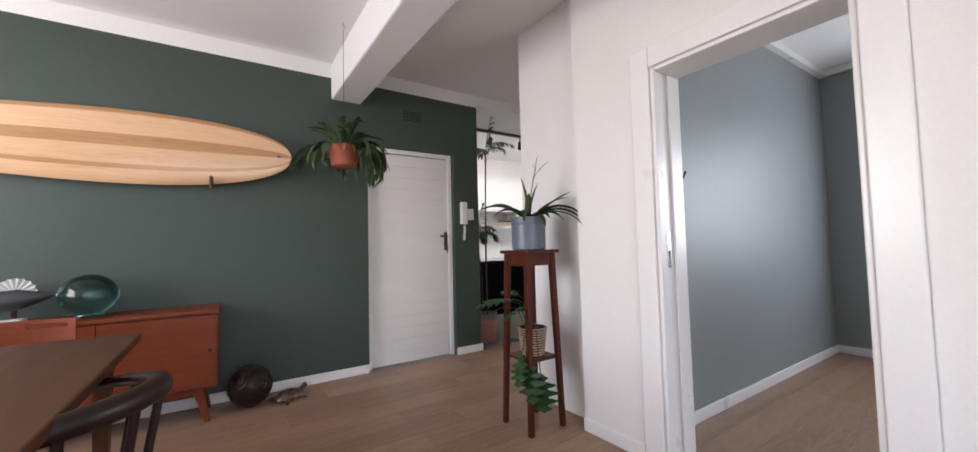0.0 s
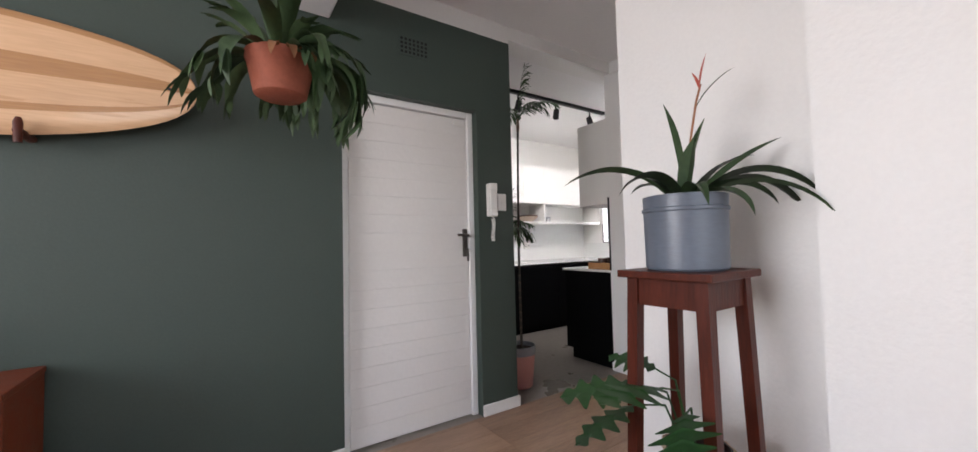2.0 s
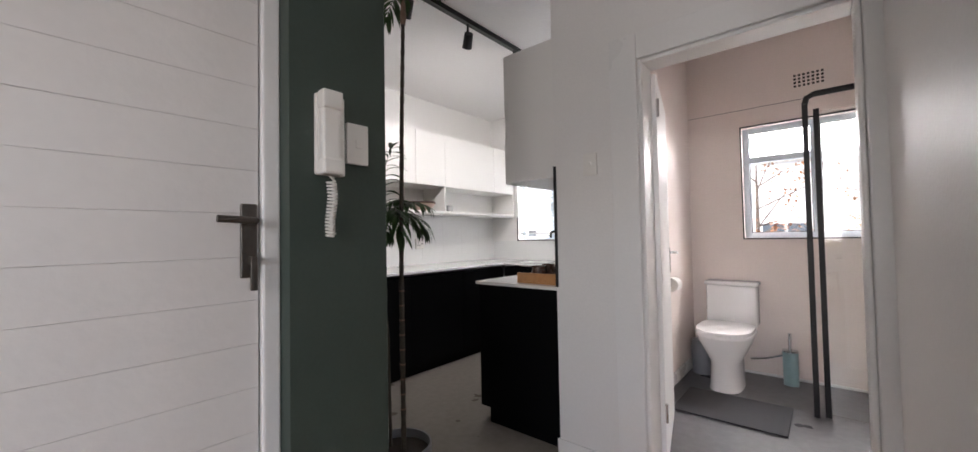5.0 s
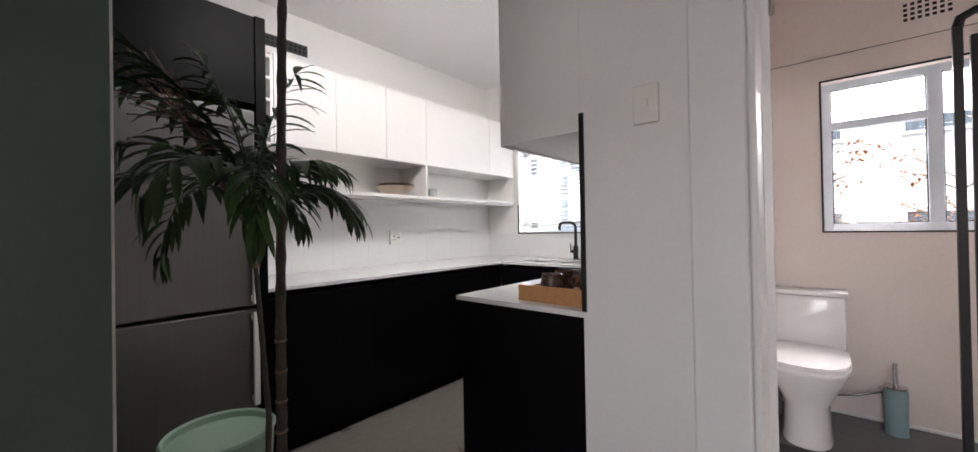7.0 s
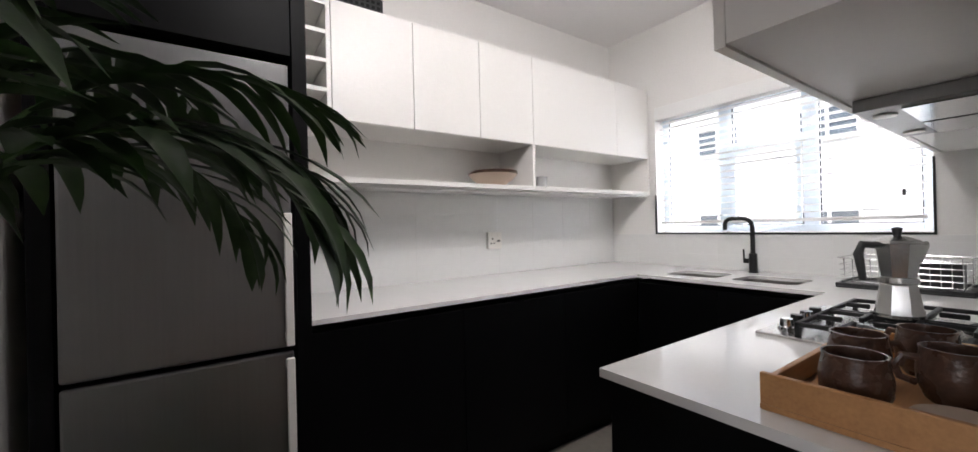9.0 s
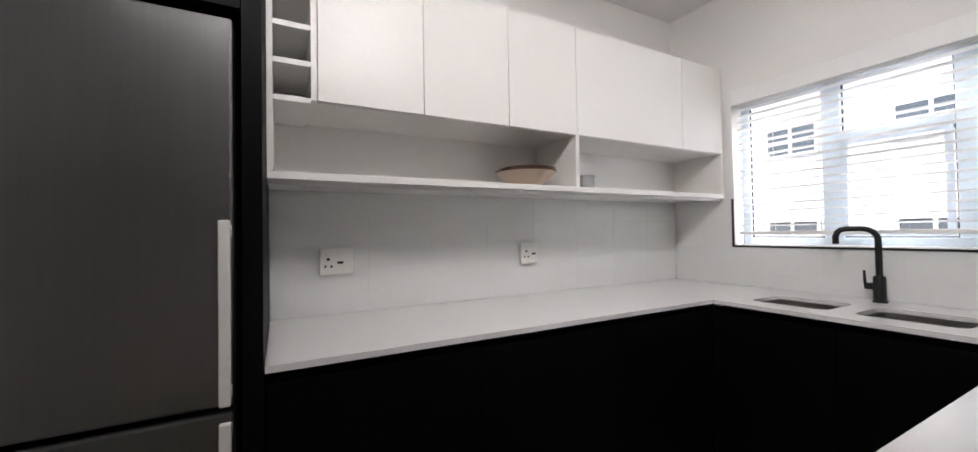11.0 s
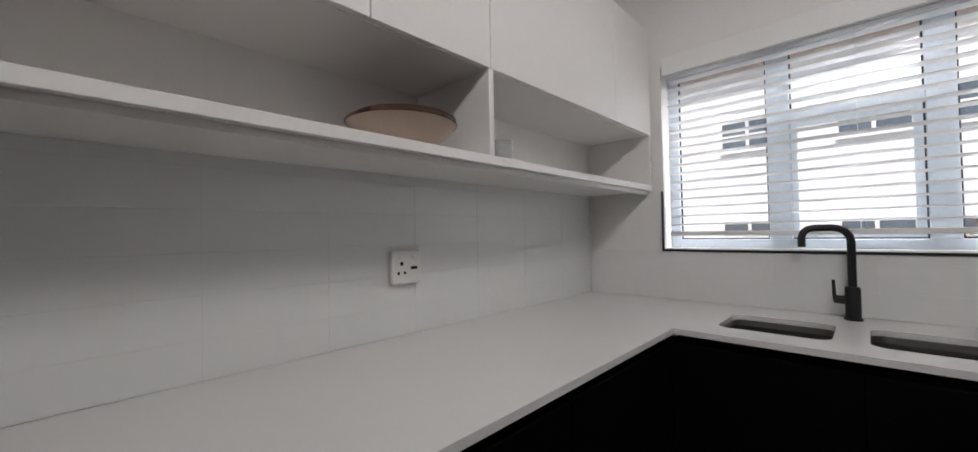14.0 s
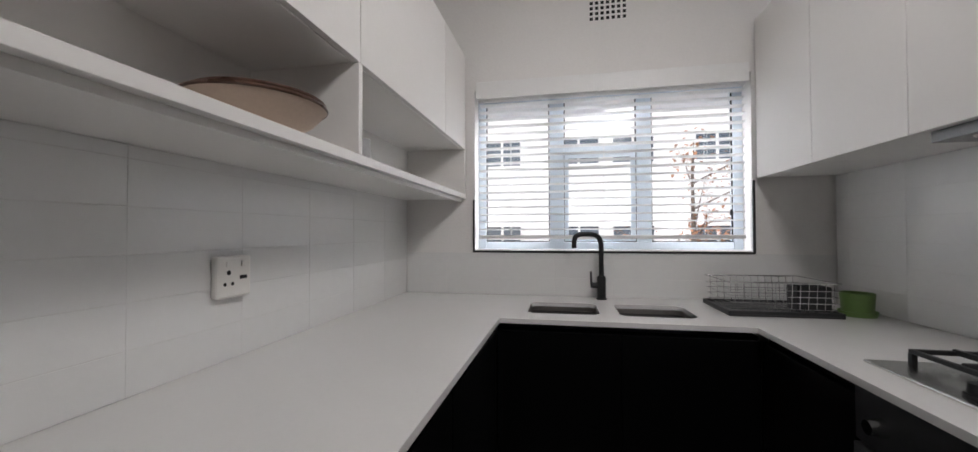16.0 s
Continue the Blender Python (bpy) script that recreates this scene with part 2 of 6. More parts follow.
def lathe(profile, n=32, at=(0, 0, 0), bm=None):
    """A turned shape from (radius, height) pairs."""
    bm = bm or bmesh.new()
    rings = []
    for r, z in profile:
        if r < 1e-5:
            rings.append([bm.verts.new((at[0], at[1], at[2] + z))])
        else:
            rings.append([bm.verts.new((at[0] + r * math.cos(2 * math.pi * i / n), at[1] + r * math.sin(2 * math.pi * i / n), at[2] + z)) for i in range(n)])
    for a, b in zip(rings, rings[1:]):
        for i in range(n):
            k = (i + 1) % n
            if len(a) == 1 and len(b) == 1:
                continue
            if len(a) == 1:
                bm.faces.new((a[0], b[i], b[k]))
            elif len(b) == 1:
                bm.faces.new((a[i], a[k], b[0]))
            else:
                bm.faces.new((a[i], a[k], b[k], b[i]))
    return bm


def tube(points, radius, n=8, bm=None, closed=False):
    """A round bar along points; radius may be one number or one for each point."""
    bm = bm or bmesh.new()
    pts = [Vector(p) for p in points]
    radii = radius if isinstance(radius, (list, tuple)) else [radius] * len(pts)
    rings, side = [], None
    for i, p in enumerate(pts):
        a = pts[i - 1] if i else (pts[-1] if closed else p)
        b = pts[i + 1] if i + 1 < len(pts) else (pts[0] if closed else p)
        d = (b - a).normalized()
        if side is None:
            side = d.cross(Vector((0, 0, 1)) if abs(d.z) < 0.9 else Vector((1, 0, 0))).normalized()
        side = (side - d * side.dot(d)).normalized()
        up = d.cross(side)
        rings.append([bm.verts.new(p + radii[i] * (side * math.cos(2 * math.pi * k / n) + up * math.sin(2 * math.pi * k / n))) for k in range(n)])
    pairs = list(zip(rings, rings[1:])) + ([(rings[-1], rings[0])] if closed else [])
    for a, b in pairs:
        for k in range(n):
            bm.faces.new((a[k], a[(k + 1) % n], b[(k + 1) % n], b[k]))
    if not closed:
        bm.faces.new(rings[0])
        bm.faces.new(rings[-1])
    return bm


def taper(bm, top, bottom, a, b):
    """A square leg of half widths a (top) and b (bottom) between two centres."""
    t, u = Vector(top), Vector(bottom)
    vs = [[bm.verts.new(c + Vector((sx * h, sy * h, 0))) for sx, sy in ((-1, -1), (1, -1), (1, 1), (-1, 1))] for c, h in ((u, b), (t, a))]
    for i in range(4):
        k = (i + 1) % 4
        bm.faces.new((vs[0][i], vs[0][k], vs[1][k], vs[1][i]))
    bm.faces.new(vs[0])
    bm.faces.new(vs[1])
    return bm


def ribbon(bm, base, heading, length, width, pitch, droop, segs=8, fold=0.25, tip=0.0, belly=0.45, twist=0.0):
    """A long leaf: a folded strip that starts at the angle pitch and bends down by droop, with thickness."""
    p, ang = Vector(base), pitch
    side0 = Vector((-math.sin(heading), math.cos(heading), 0))
    rows = []
    for i in range(segs + 1):
        s = i / segs
        d = Vector((math.cos(heading) * math.cos(ang), math.sin(heading) * math.cos(ang), math.sin(ang)))
        up = side0.cross(d) * -1
        side = side0 * math.cos(twist * s) + up * math.sin(twist * s)
        w = width * max(tip, (1 - abs((s - belly) / (belly if s < belly else 1 - belly)) ** 2.2) * 0.85 + 0.15 * (1 - s))
        rows.append((bm.verts.new(p + side * w / 2 + up * w * fold), bm.verts.new(p), bm.verts.new(p - side * w / 2 + up * w * fold)))
        p = p + d * (length / segs)
        ang -= droop / segs
    for a, b in zip(rows, rows[1:]):
        bm.faces.new((a[0], a[1], b[1], b[0]))
        bm.faces.new((a[1], a[2], b[2], b[1]))
    return p


def slab_walls(name, mat, *dims, kind="structure", label="", category="wall"):
    ob = link(name, boxes(*dims), mat)
    return tagged(ob, label, category, kind=kind)


# ---- large structure ----
CZ, KZ = 2.76, 2.68
BAND = 2.63
G = 3.42
# green living wall with the entrance opening
EX0, EX1, EZ = 0.545, 1.445, 2.075
slab_walls("wall_north", GREEN, (-3.4, G, 0, EX0, G + 0.2, BAND), (EX1, G, 0, 1.742, G + 0.2, BAND), (EX0, G, EZ, EX1, G + 0.2, BAND), label="dark green painted wall behind the surfboard")
slab_walls("wall_north_band", WHITE, (-3.4, G, BAND, 1.742, G + 0.2, CZ + 0.1), (1.742, G, 2.66, 3.05, G + 0.2, CZ + 0.1), label="white painted band above the green wall")
slab_walls("wall_fridge_side", WHITE, (1.6, G + 0.2, 0, 1.745, 5.85, KZ + 0.1), (1.7425, G + 0.004, 0, 1.745, G + 0.2, 2.655), label="white wall beside the fridge")
slab_walls("wall_landing", WHITE, (-0.2, 4.6, 0, 1.6, 4.7, CZ), label="plain wall behind the entrance door")
slab_walls("wall_west", WHITE, (-3.5, -3.2, 0, -3.4, 0.7, CZ + 0.1), (-3.5, 2.7, 0, -3.4, 3.62, CZ + 0.1), (-3.5, 0.7, 0, -3.4, 2.7, 0.85), (-3.5, 0.7, 2.5, -3.4, 2.7, CZ + 0.1), label="white living room wall")
# the south opening is added for the fill lamp and never in view
slab_walls("wall_south", WHITE, (-3.4, -3.2, 0, -2.2, -3.1, CZ + 0.1), (1.0, -3.2, 0, 1.25, -3.1, CZ + 0.1), (-2.2, -3.2, 0, 1.0, -3.1, 0.7), (-2.2, -3.2, 2.5, 1.0, -3.1, CZ + 0.1), label="unseen white south wall with an opening added for the fill lamp")
# wall with the bedroom doorway
DY0, DY1, DZ = 0.19, 0.985, 2.0
W1, W2 = 1.255, 1.455
RX = 1.366  # face of the recess that holds the plant stand
slab_walls("wall_east", WHITE, (W1, -3.2, 0, W2, DY0, CZ + 0.1), (W1, DY1, 0, W2, 1.515, CZ + 0.1), (W1, DY0, DZ, W2, DY1, CZ + 0.1), label="white wall with the bedroom doorway")
slab_walls("wall_pier", WHITE, (RX, 1.5155, 0, 1.4555, 2.188, CZ + 0.1), label="smooth white recessed pier behind the plant stand")
slab_walls("wall_hall_south", WHITE, (1.456, 2.021, 0, 3.0, 2.188, CZ + 0.1), label="white hall wall")
# bedroom
slab_walls("wall_bedroom_north", GREY, (1.456, 1.17, 0, 4.5, 1.3, CZ + 0.1), label="grey painted bedroom wall")
slab_walls("wall_bedroom_east", GREY, (4.4, -2.6, 0, 4.5, -1.45, CZ + 0.1), (4.4, 0.25, 0, 4.5, 1.169, CZ + 0.1), (4.4, -1.45, 0, 4.5, 0.25, 0.95), (4.4, -1.45, 2.25, 4.5, 0.25, CZ + 0.1), label="grey painted bedroom wall")
slab_walls("wall_bedroom_south", GREY, (1.456, -2.7, 0, 4.5, -2.6, CZ + 0.1), label="plain grey bedroom wall")
slab_walls("wall_bedroom_west", GREY, (1.4555, -2.6, 0, 1.4585, DY0 - 0.1, CZ), (1.4555, DY1 + 0.1, 0, 1.4585, 1.169, CZ), label="grey paint on the bedroom side")
# wall with the bathroom doorway, and the wall between kitchen and bathroom
BX0, BX1, BY0, BY1, BZ = 2.89, 3.01, 2.24, 3.02, 2.0
slab_walls("wall_hall_east", WHITE, (BX0, BY1, 0, BX1, 3.49, CZ + 0.1), (BX0, BY0, BZ, BX1, BY1, CZ + 0.1), (BX0, 2.146, 0, BX1, BY0, CZ + 0.1), label="white wall beside the bathroom door")
slab_walls("wall_kitchen_south", WHITE, (BX1 + 0.001, 3.3, 0, 4.94, 3.49, CZ + 0.1), label="white wall between kitchen and bathroom")
slab_walls("wall_bath_lining", PINKISH, (BX1 + 0.001, 3.297, 0, 4.94, 3.2999, CZ), (BX1 + 0.0, 1.5, 0, BX1 + 0.003, BY0, CZ), label="blush plaster of the bathroom")
slab_walls("wall_bath_south", PINKISH, (3.0, 1.4, 0, 5.1, 1.5, CZ + 0.1), label="blush bathroom wall")
slab_walls("wall_kitchen_north", WHITE, (1.6, 5.66, 0, 5.15, 5.85, KZ + 0.2), label="white kitchen wall above the worktop")
# outer wall with kitchen and bathroom windows
OX0, OX1 = 4.94, 5.16
KY0, KY1, KWZ0, KWZ1 = 3.85, 5.25, 1.128, 2.02
TY0, TY1, TZ0, TZ1 = 1.93, 2.885, 1.12, 2.05
slab_walls("wall_outer_kitchen", WHITE, (OX0, 3.4, 0, OX1, KY0, KZ + 0.2), (OX0, KY1, 0, OX1, 5.66, KZ + 0.2), (OX0, KY0, 0, OX1, KY1, KWZ0), (OX0, KY0, KWZ1, OX1, KY1, KZ + 0.2), label="white outer wall with the kitchen window")
slab_walls("wall_outer_bathroom", PINKISH, (OX0, 1.4, 0, OX1, TY0, CZ + 0.1), (OX0, TY1, 0, OX1, 3.4, CZ + 0.1), (OX0, TY0, 0, OX1, TY1, TZ0), (OX0, TY0, TZ1, OX1, TY1, CZ + 0.1), label="blush outer wall with the bathroom window")
# ceilings and beam
for nm, d, lab in (("ceiling_living", (-3.4, -3.1, CZ, W1, G, CZ + 0.12), "white living room ceiling"),
                   ("ceiling_hall", (W1 + 0.2, 2.165, CZ, BX0, G, CZ + 0.12), "white hall ceiling"),
                   ("ceiling_gap", (W1, 1.5, CZ, W1 + 0.2, G, CZ + 0.12), "white hall ceiling"),
                   ("ceiling_kitchen", (1.6, G + 0.2, KZ, OX0, 5.66, KZ + 0.12), "white kitchen ceiling"),
                   ("ceiling_bedroom", (W2, -2.6, CZ, 4.4, 1.2, CZ + 0.12), "white bedroom ceiling"),
                   ("ceiling_bathroom", (BX1, 1.5, CZ, OX0, 3.3, CZ + 0.12), "white bathroom ceiling"),
                   ("ceiling_landing", (-0.2, G + 0.2, CZ, 1.6, 4.7, CZ + 0.12), "plain landing ceiling")):
    slab_walls(nm, CEIL, d, label=lab, category="ceiling")
tagged(link("beam", box(0.228, -3.1, 2.435, 0.484, G, CZ - 0.001, 0.012), CEIL), "white painted ceiling beam crossing the living room", "beam", kind="structure")
tagged(link("trim_hall_band", boxes((BX0 - 0.012, 2.146, 2.655, BX0, G, CZ)), WHITE), "white painted band under the hall ceiling", "trim", kind="structure")
tagged(link("trim_bedroom_cornice", boxes((W2 + 0.004, 1.12, CZ - 0.06, 4.35, 1.17, CZ - 0.001), (4.35, -2.6, CZ - 0.06, 4.4, 1.17, CZ - 0.001)), GLOSS), "white cornice of the bedroom", "trim", kind="structure")

# skirting boards
SK = 0.075
def skirting(name, *dims):
    tagged(link(name, boxes(*dims, bevel=0.004), GLOSS), "white painted skirting board", "skirting", kind="structure")


skirting("baseboard_north", (-3.4, G - 0.014, 0, EX0 - 0.001, G, SK), (EX1, G - 0.014, 0, 1.756, G, SK), (1.743, G - 0.012, 0, 1.758, 4.85, SK))
skirting("baseboard_east", (W1 - 0.014, -3.1, 0, W1, 0.08, SK), (W1 - 0.014, 1.1, 0, W1, 1.514, SK))
skirting("baseboard_bedroom", (1.46, 1.156, 0, 4.4, 1.17, SK), (4.386, -2.6, 0, 4.4, 1.156, SK))
skirting("baseboard_hall", (BX0 - 0.013, 3.165, 0, BX0, 3.5, SK), (1.456, 2.188, 0, 2.88, 2.2, SK))
skirting("baseboard_bathroom", (3.02, 3.283, 0, 4.94, 3.297, 0.09), (4.927, 1.5, 0, 4.94, 3.28, 0.02))

# floors under the boards and screed
for nm, mt, d, lab in (("floor_living", OAK, (-3.4, -3.1, -0.1, RX + 0.01, G, -0.006), "oak laminate floor"),
                       ("floor_hall", OAK, (RX + 0.01, 2.1, -0.1, 2.95, G, -0.006), "oak laminate floor"),
                       ("floor_bedroom", OAK, (RX + 0.01, -2.6, -0.1, 4.4, 1.2, -0.006), "oak laminate bedroom floor"),
                       ("floor_kitchen", CONCRETE, (1.6, G, -0.1, OX0, 5.66, 0.0), "smooth warm grey cement kitchen floor"),
                       ("floor_bathroom", SLATE, (2.95, 1.5, -0.1, OX0, 3.42, 0.0), "grey cement bathroom floor"),
                       ("floor_landing", CONCRETE, (-0.2, G, -0.1, 1.6, 4.7, -0.003), "plain landing floor")):
    tagged(link(nm, box(*d), mt), lab, "floor", kind="structure")


# ---- doors and frames ----
def architrave(name, label, *dims):
    return tagged(link(name, boxes(*dims, bevel=0.006), GLOSS), label, "door frame", kind="structure")


# entrance door
FY = G + 0.055
architrave("door_frame_entrance", "white painted frame of the entrance door", (EX0, FY, 0, EX0 + 0.045, G + 0.16, EZ), (EX1 - 0.045, FY, 0, EX1, G + 0.16, EZ), (EX0 + 0.046, FY, EZ - 0.045, EX1 - 0.046, G + 0.16, EZ))
entrance = thing("door_1", "white painted boarded entrance door, closed", "door", kind="structure")
L0, L1, LT = EX0 + 0.05, EX1 - 0.05, EZ - 0.05
part("leaf", box(L0, FY + 0.03, 0.008, L1, FY + 0.06, LT), DOORPAINT, entrance)
nb = 18
board_mesh = None
for i in range(nb):
    h = (LT - 0.012) / nb
    b = box(L0, FY + 0.016, 0.01, L1, FY + 0.0295, 0.01 + h - 0.0006, 0.0008)
    if board_mesh is None:
        ob = part("board", b, DOORPAINT, entrance)
        board_mesh = ob.data
    else:
        b.free()
        ob = new("board", board_mesh)
        ob.parent = entrance
    ob.location = (0, 0, i * h)
plate = part("handle_plate", box(L1 + 0.018 - 0.062, FY + 0.008, 1.075, L1 + 0.018 - 0.022, FY + 0.0155, 1.265, 0.004), HARDWARE, entrance, "worn metal lock plate")
part("handle", tube([(L1 + 0.018 - 0.042, FY + 0.008, 1.220), (L1 + 0.018 - 0.042, FY - 0.035, 1.220), (L1 + 0.018 - 0.06, FY - 0.042, 1.220), (L1 + 0.018 - 0.125, FY - 0.04, 1.223)], 0.009, 10), HARDWARE, plate, "metal lever handle", True)
part("key", boxes((L1 + 0.018 - 0.045, FY - 0.02, 1.110, L1 + 0.018 - 0.039, FY + 0.008, 1.130), (L1 + 0.018 - 0.05, FY - 0.028, 1.045, L1 + 0.018 - 0.034, FY - 0.022, 1.130), bevel=0.002), HARDWARE, plate)
part("door_closer", box(L1 - 0.1, FY + 0.002, LT - 0.05, L1 - 0.01, FY + 0.0155, LT - 0.02, 0.003), PLASTIC, entrance)
for z in (0.22, 1.8):
    part("hinge", tube([(L0 - 0.006, FY + 0.006, z), (L0 - 0.006, FY + 0.006, z + 0.1)], 0.008, 10), GLOSS, entrance, smooth=True)

# bedroom doorway
architrave("door_frame_bedroom", "white painted bedroom door frame",
           (W1 - 0.018, DY1 + 0.001, 0, W1, DY1 + 0.11, DZ + 0.11), (W1 - 0.018, DY0 - 0.12, 0, W1, DY0 - 0.001, DZ + 0.11), (W1 - 0.018, DY0, DZ + 0.001, W1, DY1, DZ + 0.11),
           (W1 - 0.006, DY1 - 0.022, 0, W2 + 0.004, DY1 - 0.001, DZ - 0.001), (W1 - 0.006, DY0 + 0.001, 0, W2 + 0.004, DY0 + 0.022, DZ - 0.001), (W1 - 0.006, DY0 + 0.023, DZ - 0.022, W2 + 0.004, DY1 - 0.023, DZ - 0.001),
           (W1 + 0.10, DY1 - 0.036, 0, W2, DY1 - 0.0225, DZ - 0.023))
strike = thing("strike_plate", "brass strike plate on the bedroom door jamb", "strike plate")
part("plate", box(W1 + 0.05, DY1 - 0.0245, 0.98, W1 + 0.075, DY1 - 0.0222, 1.16, 0.0008), CHROME, strike)
part("hole", box(W1 + 0.057, DY1 - 0.0255, 1.04, W1 + 0.068, DY1 - 0.0246, 1.07), HOLESHADE, strike)
hook = thing("wall_hook", "black metal hook on the bedroom wall", "hook")
part("stem", tube([(1.75, 1.169, 1.50), (1.75, 1.12, 1.49), (1.75, 1.10, 1.53)], 0.007), BLACK, hook, smooth=True)
part("plate", box(1.735, 1.162, 1.44, 1.765, 1.1695, 1.52, 0.002), BLACK, hook)
tagged(link("bedroom_socket", box(4.384, 0.61, 0.37, 4.3995, 0.73, 0.44, 0.004), PLASTIC), "white double socket on the grey bedroom wall", "socket")

# bathroom doorway and its open leaf
architrave("door_frame_bathroom", "white painted bathroom door frame",
           (BX0 - 0.018, BY1 + 0.001, 0, BX0, BY1 + 0.135, BZ + 0.13), (BX0 - 0.018, BY0 - 0.06, 0, BX0, BY0 - 0.001, BZ + 0.13), (BX0 - 0.018, BY0, BZ + 0.001, BX0, BY1, BZ + 0.13),
           (BX0 - 0.006, BY1 - 0.02, 0, BX1 + 0.01, BY1 - 0.001, BZ - 0.001), (BX0 - 0.006, BY0 + 0.001, 0, BX1 + 0.01, BY0 + 0.02, BZ - 0.001), (BX0 - 0.006, BY0 + 0.021, BZ - 0.02, BX1 + 0.01, BY1 - 0.021, BZ - 0.001))
bath_door = thing("door_2", "white bathroom door standing open", "door", kind="structure", at=(BX1 + 0.012, BY1 + 0.0, 0))
bath_door.rotation_euler = (0, 0, radians(13))
part("leaf", box(0, -0.04, 0.012, 0.73, 0, BZ - 0.03, 0.003), GLOSS, bath_door)
bp = part("handle_plate", box(0.665, -0.046, 0.92, 0.70, -0.0405, 1.08, 0.003), CHROME, bath_door)
part("handle", tube([(0.682, -0.046, 1.05), (0.682, -0.085, 1.05), (0.66, -0.09, 1.05), (0.58, -0.09, 1.05)], 0.008, 10), CHROME, bp, smooth=True)
for z in (0.25, 1.75):
    part("hinge", tube([(0.0, -0.044, z), (0.0, -0.044, z + 0.09)], 0.007, 10), CHROME, bath_door, smooth=True)


# ---- windows ----
def window(name, label, y0, y1, z0, z1, posts, transoms, x=5.04):
    """An aluminium window: posts are (y, width), transoms (y0, y1, z, height)."""
    w = thing(name, label, "window", kind="structure")
    f = 0.045
    part("window_frame", boxes((x, y0, z0, x + 0.05, y0 + f, z1), (x, y1 - f, z0, x + 0.05, y1, z1), (x, y0 + f, z0, x + 0.05, y1 - f, z0 + f), (x, y0 + f, z1 - f, x + 0.05, y1 - f, z1), bevel=0.003), FRAME, w)
    for y, wd in posts:
        part("mullion", box(x - 0.004, y - wd / 2, z0 + f, x + 0.054, y + wd / 2, z1 - f, 0.003), FRAME, w)
    for a, b, z, h in transoms:
        part("transom", box(x - 0.006, a, z - h / 2, x + 0.052, b, z + h / 2, 0.003), FRAME, w)
    cuts = [y0 + f] + [c for y, wd in posts for c in (y - wd / 2, y + wd / 2)] + [y1 - f]
    for a, b in zip(cuts[::2], cuts[1::2]):
        p = part("pane", box(x + 0.022, a + 0.001, z0 + f, x + 0.026, b - 0.001, z1 - f), GLASS, w)
        p.visible_shadow = False
        part("gasket", boxes((x + 0.012, a, z0 + f, x + 0.02, a + 0.006, z1 - f), (x + 0.012, b - 0.006, z0 + f, x + 0.02, b, z1 - f), (x + 0.012, a + 0.006, z0 + f, x + 0.02, b - 0.006, z0 + f + 0.006), (x + 0.012, a + 0.006, z1 - f - 0.006, x + 0.02, b - 0.006, z1 - f)), RUBBER, w)
    return w


kw = window("window_1", "pale blue-white metal kitchen window", KY0, KY1, KWZ0, KWZ1, [(4.335, 0.075), (4.80, 0.08)], [(4.373, 4.76, 1.69, 0.055)])
part("sash", boxes((5.03, 4.38, 1.18, 5.042, 4.405, 1.66), (5.03, 4.735, 1.18, 5.042, 4.757, 1.66), (5.03, 4.405, 1.64, 5.042, 4.735, 1.66), (5.03, 4.405, 1.18, 5.042, 4.735, 1.2)), FRAME, kw)
part("window_sill", box(4.95, KY0 + 0.001, KWZ0, 5.039, KY1 - 0.001, KWZ0 + 0.006), GLOSS, kw)
tw = window("window_2", "pale metal bathroom window with a fanlight", TY0, TY1, TZ0, TZ1, [(2.40, 0.06)], [(2.43, 2.84, 1.78, 0.05)], x=5.0)
# black tile trims round the openings
tagged(link("trim_kitchen_window", boxes((4.928, KY0 - 0.008, KWZ0 - 0.010, 4.942, KY1 + 0.008, KWZ0), (4.928, KY0 - 0.008, KWZ0, 4.942, KY0, 1.48), (4.928, KY1, KWZ0, 4.942, KY1 + 0.008, 1.41)), BLACK), "thin black tile trim under the kitchen window", "trim", kind="structure")
tagged(link("trim_bathroom_window", boxes((4.930, TY0 - 0.01, TZ0 - 0.01, 4.942, TY1 + 0.01, TZ0), (4.930, TY0 - 0.01, TZ0, 4.942, TY0, TZ1), (4.930, TY1, TZ0, 4.942, TY1 + 0.01, TZ1), (4.930, TY0 - 0.01, TZ1, 4.942, TY1 + 0.01, TZ1 + 0.01)), BLACK), "thin black trim round the bathroom window", "trim", kind="structure")

# venetian blind
blind = thing("venetian_blind", "white wooden venetian blind, lowered with open slats", "blind")
part("valance", box(4.915, 3.865, 1.965, 4.9385, 5.238, 2.06, 0.004), SLAT, blind)
part("headrail", box(4.945, 3.87, 1.965, 4.99, 5.232, 2.0), SLAT, blind)
part("bottom_rail", box(4.948, 3.875, 1.192, 4.992, 5.225, 1.212, 0.003), SLAT, blind)
slat_mesh = None
for i in range(18):
    if slat_mesh is None:
        b = box(-0.022, 3.875, -0.0011, 0.022, 5.225, 0.0011)
        ob = part("slat", b, SLAT, blind)
        slat_mesh = ob.data
    else:
        ob = new("slat", slat_mesh)
        ob.parent = blind
    ob.location = (4.97, 0, 1.245 + i * 0.041)
    ob.rotation_euler = (0, radians(6 + random.uniform(-2, 2)), radians(random.uniform(-0.05, 0.05)))
for y in (4.05, 4.55, 5.05):
    for x in (4.95, 4.99):
        part("ladder_cord", tube([(x, y, 1.2), (x, y, 1.97)], 0.0012, 5), SLAT, blind)
